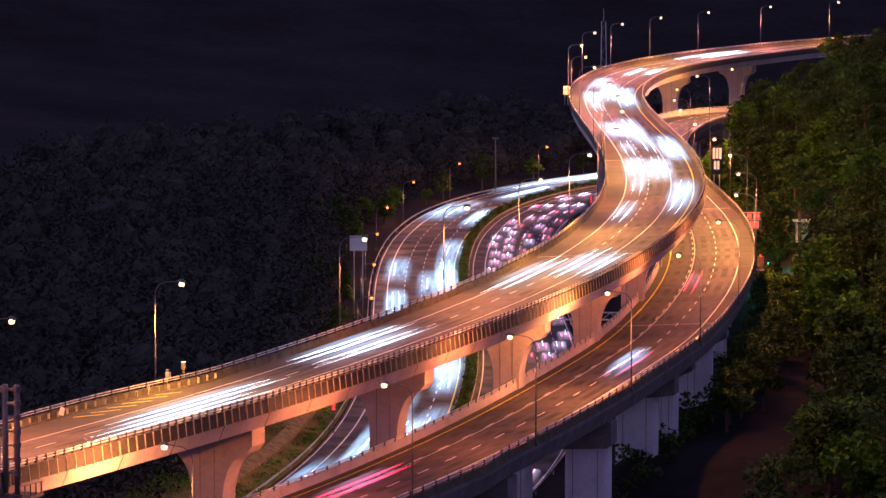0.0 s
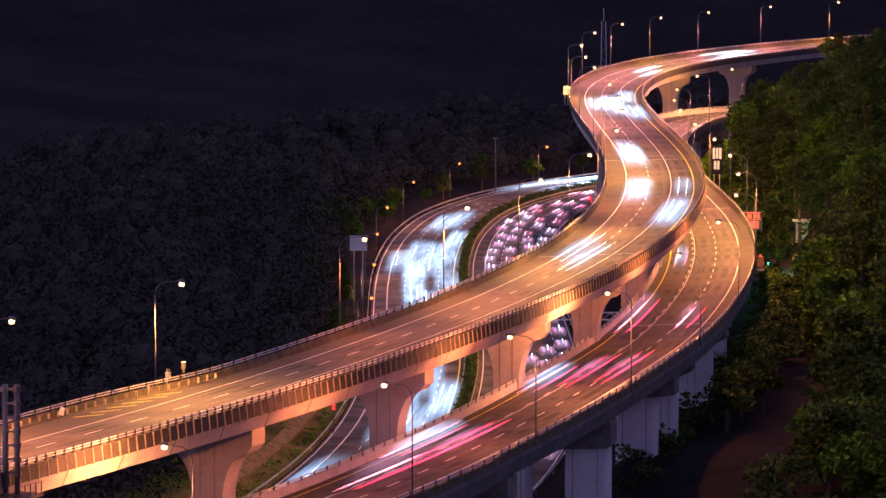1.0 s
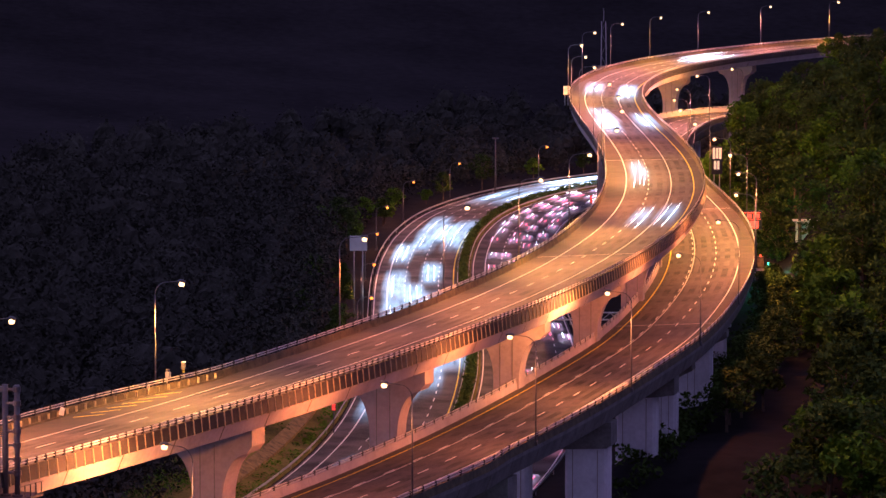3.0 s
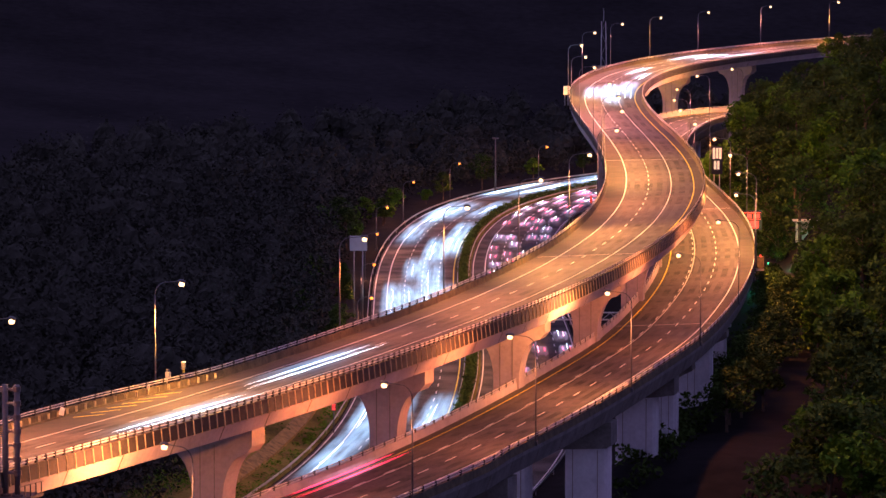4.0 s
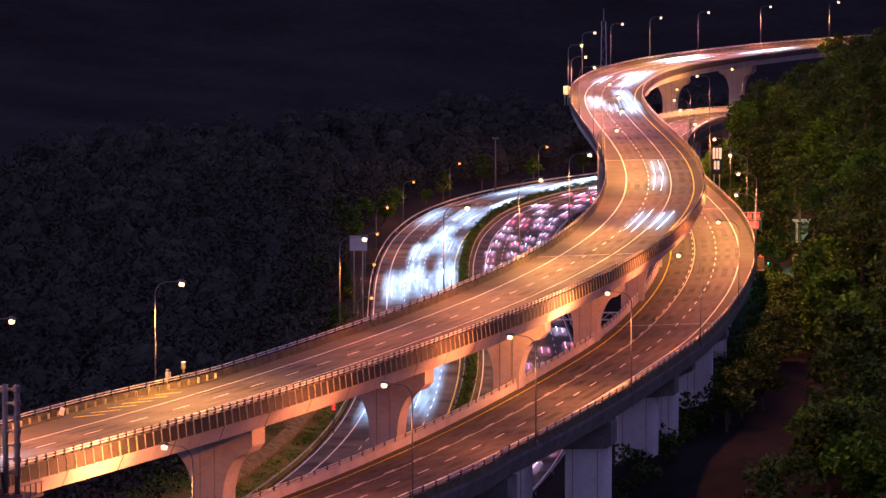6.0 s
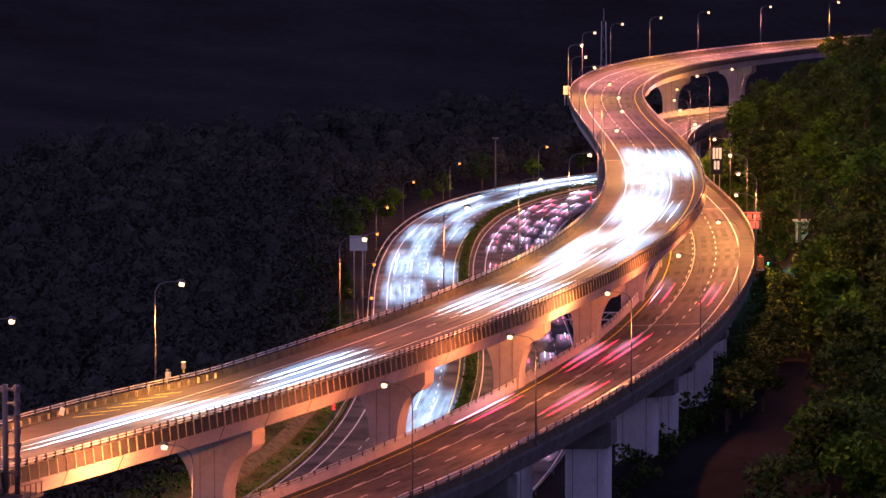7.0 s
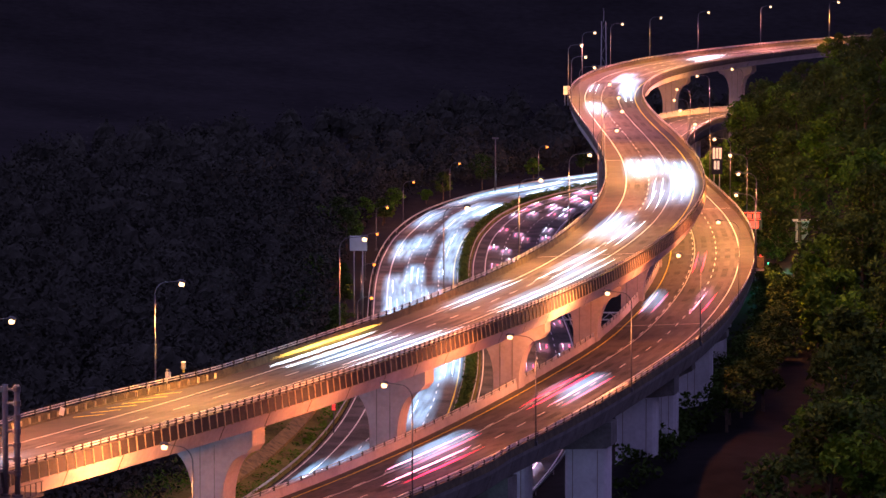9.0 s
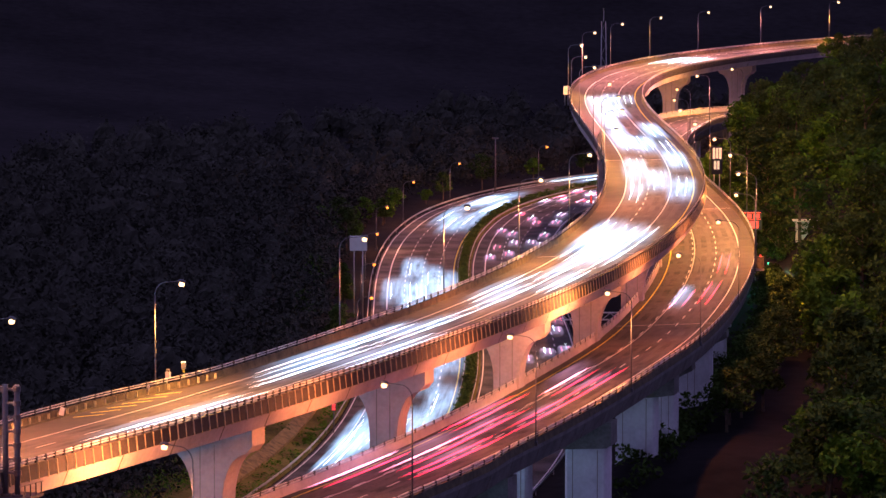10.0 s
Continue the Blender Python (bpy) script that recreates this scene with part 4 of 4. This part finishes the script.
def ghost(name, colour, strength, length, half=1.6):
    """What a long exposure leaves of a passing lit body, with its lamps' spill and glare painted in: light added over
    what lies behind, fading towards both ends.
    """
    m = bpy.data.materials.new(name)
    m.use_nodes = True
    n, l = m.node_tree.nodes, m.node_tree.links
    n.remove(n["Principled BSDF"])
    tex, sep = n.new("ShaderNodeTexCoord"), n.new("ShaderNodeSeparateXYZ")
    l.new(tex.outputs["Object"], sep.inputs[0])
    away = n.new("ShaderNodeMath")
    away.operation = "ABSOLUTE"
    l.new(sep.outputs["Y"], away.inputs[0])
    fade = n.new("ShaderNodeMapRange")
    fade.interpolation_type = "SMOOTHSTEP"
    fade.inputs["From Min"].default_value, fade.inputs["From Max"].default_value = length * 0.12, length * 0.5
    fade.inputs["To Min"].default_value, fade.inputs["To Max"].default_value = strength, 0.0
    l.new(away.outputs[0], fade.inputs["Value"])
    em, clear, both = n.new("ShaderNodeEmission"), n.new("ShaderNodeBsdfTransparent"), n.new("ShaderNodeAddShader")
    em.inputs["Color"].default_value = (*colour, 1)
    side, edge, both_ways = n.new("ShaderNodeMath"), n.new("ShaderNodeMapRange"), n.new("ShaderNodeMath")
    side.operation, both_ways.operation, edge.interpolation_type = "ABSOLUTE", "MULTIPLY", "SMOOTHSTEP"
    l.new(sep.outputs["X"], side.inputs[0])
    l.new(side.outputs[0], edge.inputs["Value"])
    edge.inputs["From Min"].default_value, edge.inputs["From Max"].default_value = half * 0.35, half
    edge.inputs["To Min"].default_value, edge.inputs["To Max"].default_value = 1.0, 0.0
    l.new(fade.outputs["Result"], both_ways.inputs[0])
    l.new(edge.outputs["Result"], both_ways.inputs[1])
    # the glow is uneven: each car's lamps and body leave their own streaks
    stretch, cloud, lift, uneven = n.new("ShaderNodeMapping"), n.new("ShaderNodeTexNoise"), n.new("ShaderNodeMapRange"), n.new("ShaderNodeMath")
    stretch.inputs["Scale"].default_value = (1.3, 0.13, 0.6)
    cloud.inputs["Scale"].default_value, cloud.inputs["Detail"].default_value, cloud.noise_dimensions = 1.0, 4, "4D"
    info, many = n.new("ShaderNodeObjectInfo"), n.new("ShaderNodeMath")
    many.operation, many.inputs[1].default_value, uneven.operation = "MULTIPLY", 40.0, "MULTIPLY"
    l.new(info.outputs["Random"], many.inputs[0])
    l.new(many.outputs[0], cloud.inputs["W"])
    l.new(tex.outputs["Object"], stretch.inputs["Vector"])
    l.new(stretch.outputs[0], cloud.inputs["Vector"])
    l.new(cloud.outputs["Fac"], lift.inputs["Value"])
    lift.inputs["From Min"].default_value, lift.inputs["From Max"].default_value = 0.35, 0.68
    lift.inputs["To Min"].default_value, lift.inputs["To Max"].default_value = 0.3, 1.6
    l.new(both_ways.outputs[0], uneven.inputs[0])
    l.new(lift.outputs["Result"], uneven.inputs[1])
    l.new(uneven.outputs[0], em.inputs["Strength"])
    l.new(em.outputs[0], both.inputs[0])
    l.new(clear.outputs[0], both.inputs[1])
    l.new(both.outputs[0], n["Material Output"].inputs["Surface"])
    m.cycles.emission_sampling = "NONE"
    return m


# emission stands in for headlight pools on the road and glare around the trails
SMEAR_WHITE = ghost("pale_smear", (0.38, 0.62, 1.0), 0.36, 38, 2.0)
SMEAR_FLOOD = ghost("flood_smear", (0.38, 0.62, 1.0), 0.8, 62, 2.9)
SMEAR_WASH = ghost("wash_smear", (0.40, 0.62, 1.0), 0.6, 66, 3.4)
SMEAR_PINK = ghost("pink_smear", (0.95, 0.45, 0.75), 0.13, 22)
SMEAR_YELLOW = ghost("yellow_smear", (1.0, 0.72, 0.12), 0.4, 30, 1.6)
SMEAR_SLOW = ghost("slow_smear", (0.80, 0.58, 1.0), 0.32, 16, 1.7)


def trail_models():
    H, W, T, P, A, B = HEADLIGHT, HEADLIGHT_WARM, TAIL, PINK, AMBER, FULL_BEAM
    names = {H: "headlight_streak", B: "headlight_streak", W: "headlight_streak", A: "roof_light_streak", T: "tail_light_streak", P: "body_light_streak"}
    out = {}
    for kind, spec, body in (
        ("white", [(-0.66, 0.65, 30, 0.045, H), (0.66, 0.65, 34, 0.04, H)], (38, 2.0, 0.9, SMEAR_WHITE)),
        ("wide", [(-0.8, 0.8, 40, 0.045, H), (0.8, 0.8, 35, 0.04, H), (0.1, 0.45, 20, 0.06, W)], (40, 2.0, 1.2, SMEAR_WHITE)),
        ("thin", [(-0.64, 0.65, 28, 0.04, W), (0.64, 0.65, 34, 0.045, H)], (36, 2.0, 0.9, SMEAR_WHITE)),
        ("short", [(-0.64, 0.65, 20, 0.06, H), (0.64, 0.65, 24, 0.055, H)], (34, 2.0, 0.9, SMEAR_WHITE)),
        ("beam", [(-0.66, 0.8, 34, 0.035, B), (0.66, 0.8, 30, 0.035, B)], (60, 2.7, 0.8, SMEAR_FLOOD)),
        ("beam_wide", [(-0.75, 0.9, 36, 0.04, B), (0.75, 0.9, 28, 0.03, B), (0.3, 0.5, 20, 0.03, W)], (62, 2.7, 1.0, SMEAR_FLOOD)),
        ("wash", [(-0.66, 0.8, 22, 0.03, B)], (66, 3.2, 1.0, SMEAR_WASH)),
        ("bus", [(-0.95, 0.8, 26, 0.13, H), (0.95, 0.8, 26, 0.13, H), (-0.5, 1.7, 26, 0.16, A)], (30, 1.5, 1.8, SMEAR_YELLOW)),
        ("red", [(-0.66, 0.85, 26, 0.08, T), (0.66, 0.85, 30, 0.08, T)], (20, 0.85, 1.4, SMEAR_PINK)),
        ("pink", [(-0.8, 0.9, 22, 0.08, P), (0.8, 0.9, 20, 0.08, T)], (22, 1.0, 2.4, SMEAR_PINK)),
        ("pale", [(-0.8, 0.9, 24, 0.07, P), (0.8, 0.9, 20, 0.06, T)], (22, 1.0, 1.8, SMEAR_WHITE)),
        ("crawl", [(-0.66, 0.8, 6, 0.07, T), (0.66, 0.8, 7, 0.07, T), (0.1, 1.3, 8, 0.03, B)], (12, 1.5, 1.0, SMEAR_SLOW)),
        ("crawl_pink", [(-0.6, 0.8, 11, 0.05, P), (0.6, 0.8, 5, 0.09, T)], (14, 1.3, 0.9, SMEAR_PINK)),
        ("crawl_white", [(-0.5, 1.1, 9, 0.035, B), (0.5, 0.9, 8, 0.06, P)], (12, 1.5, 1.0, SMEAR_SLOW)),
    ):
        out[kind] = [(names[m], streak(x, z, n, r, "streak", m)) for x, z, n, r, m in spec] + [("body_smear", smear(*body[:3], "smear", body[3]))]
    return out


MODELS = trail_models()
END = 10.0


class Flow:
    """Traffic on one road: platoons of light trails that pass once, at one speed, and stand on the road before and after."""

    def __init__(self, road, speed, lanes, back, ahead, rnd, name, label):
        self.road, self.v, self.lanes, self.rnd = road, speed, lanes, rnd
        self.back, self.ahead, self.name, self.label = back, ahead, name, label
        self.platoons, self.cars = [], []

    def near(self, t, s, lane, gap):
        return any(lane == k and abs(s0 + v * t - s) < gap for s0, k, v in self.cars)

    def pace(self, t, s, plan):
        """Of a few paces, the one that best meets the other groups of the plan."""
        best = None
        for k in (1.0, 0.92, 1.08, 1.16):
            cost = 0.15 * abs(k - 1)
            for other, groups in plan:
                if 0 < abs(other - t) < 0.8:
                    y = float(np.interp(s + self.v * k * (other - t), self.road.s, self.road.y))
                    if 405 < y < 1250:
                        gap = min((abs(y - g[0]) for g in groups), default=200)
                        cost += min(1.0, max(0.0, gap - 30) / 60) * (1.6 if y < 640 else 1.0)
            if best is None or cost < best[0] - 1e-6:
                best = (cost, self.v * k)
        return best[1]

    def want(self, t, y, n, kinds, spread=24, plan=(), lanes=None, pace=1.0, sway=0.35):
        if y > 1070:
            n, kinds = max(1, n - 1), [k for k in kinds if k != "wide"]
        if y < 560:
            kinds = [k for k in kinds if k != "wide"]
            spread = min(spread, 15)
        mid, rows = self.road.at_depth(y), []
        v = self.pace(t, mid, plan) if plan else self.v * pace
        for _ in range(n):
            s = mid + self.rnd.uniform(-spread, spread)
            free = [k for k in (lanes or self.rnd.sample(self.lanes, len(self.lanes))) if not self.near(t, s, k, 16)]
            if free:
                self.cars.append((s - v * t, free[0], v))
                rows.append((s, free[0] + self.rnd.uniform(-sway, sway), self.rnd.choice(kinds)))
        if rows:
            self.platoons.append((t, mid, v, rows))

    def trails(self):
        group = sorted(self.platoons, key=lambda p: p[1] - p[2] * p[0])
        n = len(group)
        for rank, (t0, mid, v, rows) in enumerate(group):
            s0 = mid - v * t0
            t = thing(self.name, self.label, "light trail", "traffic light trails")
            home = self.road.frame_at(mid, 0, 0.02).inverted()
            for s, off, kind in rows:
                m = home @ self.road.frame_at(s, off, 0.02)
                for name, me in MODELS[kind]:
                    part(name, me, t).matrix_basis = m
            lo = self.back[0] + (self.back[1] - self.back[0]) * rank / n
            hi = self.ahead[0] + (self.ahead[1] - self.ahead[0]) * rank / n
            keys, seen = [], set()
            times = [0.0] + sorted((s - s0) / v for s in (lo, hi, *np.arange(lo, hi, 26.0))) + [END]
            for time in times:
                f = frame(time)
                if 0 <= time <= END and f not in seen:
                    seen.add(f)
                    tt = (f - 1) / FPS
                    keys.append((tt, self.road.frame_at(max(lo, min(hi, s0 + v * tt)), 0, 0.02)))
            yield t, keys


WHITE = ["white", "thin", "wide", "short"]
BEAM = ["beam", "beam_wide", "beam", "white"]
REDS = ["red", "red", "pink", "pale"]
UPPER_TRAFFIC = (
    (0.0, ((690, 3), (740, 4), (800, 5), (850, 4), (960, 4), (1010, 4), (1080, 3), (1180, 4), (570, 3), (495, 2), (430, 2))),
    (0.5, ((1020, 4), (815, 5), (780, 2), (605, 4), (476, 2), (421, 1), (1180, 4))),
    (1.0, ((805, 2), (685, 3), (620, 2), (955, 5), (1094, 3), (1180, 4))),
    (1.5, ((1002, 4), (808, 4), (519, 1), (440, 1), (1210, 3))),
    (2.0, ((881, 4), (745, 2), (461, 2), (421, 1), (1100, 1))),
    (2.5, ((820, 4), (880, 4), (930, 3), (750, 4), (635, 4), (555, 2), (510, 2), (463, 2), (1090, 4), (1190, 4))),
    (3.1, ((700, 3), (820, 3), (990, 3), (560, 2), (480, 2))),
    (3.5, ((760, 4), (900, 3), (600, 2), (1100, 3), (450, 1))),
    (4.0, ((1002, 5), (1100, 3), (1180, 4), (481, 1), (421, 1))),
    (4.5, ((720, 5), (780, 5), (840, 5), (900, 4), (960, 4), (609, 3), (562, 3), (519, 2), (458, 2), (425, 2))),
    (5.0, ((880, 4), (765, 4), (581, 3), (493, 2), (1100, 2))),
    (5.5, ((973, 5), (1045, 5), (810, 5), (626, 2), (569, 2), (490, 1), (460, 3), (440, 2), (1170, 5))),
    (6.1, ((760, 4), (880, 4), (1000, 3), (560, 2), (470, 2))),
    (6.5, ((720, 4), (840, 4), (620, 3), (1120, 3), (500, 1))),
    (7.0, ((800, 5), (750, 5), (692, 5), (630, 4), (590, 3), (538, 3), (462, 2), (432, 2))),
    (7.5, ((1094, 2), (952, 2), (826, 3), (796, 3), (718, 1), (654, 2), (584, 5), (538, 3), (505, 2), (457, 1), (436, 3))),
    (8.0, ((938, 4), (760, 4), (715, 4), (605, 4), (477, 2), (433, 2), (1180, 2))),
    (8.5, ((881, 5), (750, 4), (710, 3), (592, 2), (1040, 3), (1200, 4))),
    (9.0, ((1045, 4), (973, 2), (750, 4), (710, 3), (626, 2), (565, 4), (479, 3), (1180, 3))),
    (9.5, ((937, 5), (765, 4), (631, 3), (528, 1), (475, 3), (1100, 2))),
    (10.0, ((952, 5), (860, 4), (800, 3), (750, 4), (707, 2), (626, 5), (590, 3), (555, 3), (503, 2), (477, 3), (434, 1), (1160, 4))),
)
LOWER_TRAFFIC = (
    (0.0, ((468, 1), (570, 1), (660, 1))), (0.5, ((480, 2), (590, 2))), (1.0, ((478, 3), (555, 3), (620, 3), (720, 1))), (1.5, ((640, 3), (690, 2))),
    (2.0, ((560, 2),)), (2.5, ((470, 2), (540, 2), (600, 1))), (3.2, ((500, 2), (620, 2))), (4.0, ((468, 1),)), (4.5, ((470, 1), (655, 1))), (5.0, ((462, 1),)),
    (5.5, ((475, 3), (510, 4), (780, 2))), (6.2, ((560, 2), (640, 2))), (7.0, ((520, 2), (580, 2), (640, 2))), (7.5, ((500, 1), (570, 1), (650, 2))),
    (8.0, ((468, 3), (520, 3), (600, 3), (690, 3))), (8.5, ((520, 3), (575, 2))), (9.0, ((480, 2), (525, 2), (640, 2), (700, 1))),
    (9.5, ((480, 2), (560, 1))), (10.0, ((468, 3), (505, 4), (550, 2), (650, 2), (700, 1))),
)


def motions():
    rnd = random.Random(3)
    up = Flow(UPPER, -1900.0, (2.0, 5.7, 9.5), (40, UPPER.at_depth(330)), (UPPER.at_depth(1385), UPPER.length - 60), rnd,
              "headlight_trail", "white headlight trails of cars on the upper viaduct")
    for t, y in ((0.58, 1150), (4.5, 462), (9.0, 485)):
        up.want(t, y, 1, ["bus"], 2, (), (2.0,))
    for t, groups in UPPER_TRAFFIC:
        for y, n in groups:
            up.want(t, y, n, BEAM if 590 < y < 1070 else WHITE, 34 if 590 < y < 1070 else 24, UPPER_TRAFFIC)
    for k in range(20):
        for y in (835, 870, 905):
            up.want(k * 0.5 + 0.25, y + rnd.uniform(-8, 8), rnd.choice((2, 3, 4)), BEAM, 15, (), None, 1.16)
    low = Flow(LOWER, 1700.0, (-1.9, 1.9, 5.8), (40, LOWER.at_depth(330)), (LOWER.at_depth(1160), LOWER.length - 60), rnd,
               "tail_light_trail", "red and pink tail-light trails of cars on the lower viaduct")
    for t, groups in LOWER_TRAFFIC:
        for y, n in groups:
            low.want(t, y, n, REDS, 14, LOWER_TRAFFIC)
    inbound = Flow(GROUND, -1500.0, (-12.9, -9.3, -5.8, -2.4), (40, GROUND.at_depth(560)), (GROUND.at_depth(1260), GROUND.length - 60), rnd,
                   "motorway_headlight_trail", "white headlight trails of cars on the ground-level motorway")
    for k in range(21):
        for y in (640, 685, 730, 775, 830, 875, 915, 960, 1005, 1050, 1095, 1140, 1185):
            if 860 < y < 930 or 700 < y < 780 or rnd.random() < 0.76:
                inbound.want(k * 0.5, y, rnd.choice((2, 3, 3, 4)), ["beam", "wash", "wash", "wash"], 30)
        for y in (840,):
            inbound.want(k * 0.5 + 0.25, y + rnd.uniform(-20, 20), 2, BEAM)
    outbound = Flow(GROUND, 45.0, (7.6, 11.2, 14.7, 18.3), (40, GROUND.at_depth(-300)), (GROUND.at_depth(1340), GROUND.length - 60), rnd,
                    "slow_traffic_lights", "short red and white lights of slow cars on the motorway")
    y = 250.0
    while y < 1250:
        outbound.want(0.0, y, rnd.choice((2, 3, 4)), ["crawl", "crawl_white", "crawl_pink"], 9, (), None, 1.0, 0.9)
        y += rnd.uniform(8, 14) if y > 640 else 30.0
    for flow in (up, low, inbound, outbound):
        for t, rows in flow.trails():
            walk(t, rows)


motions()
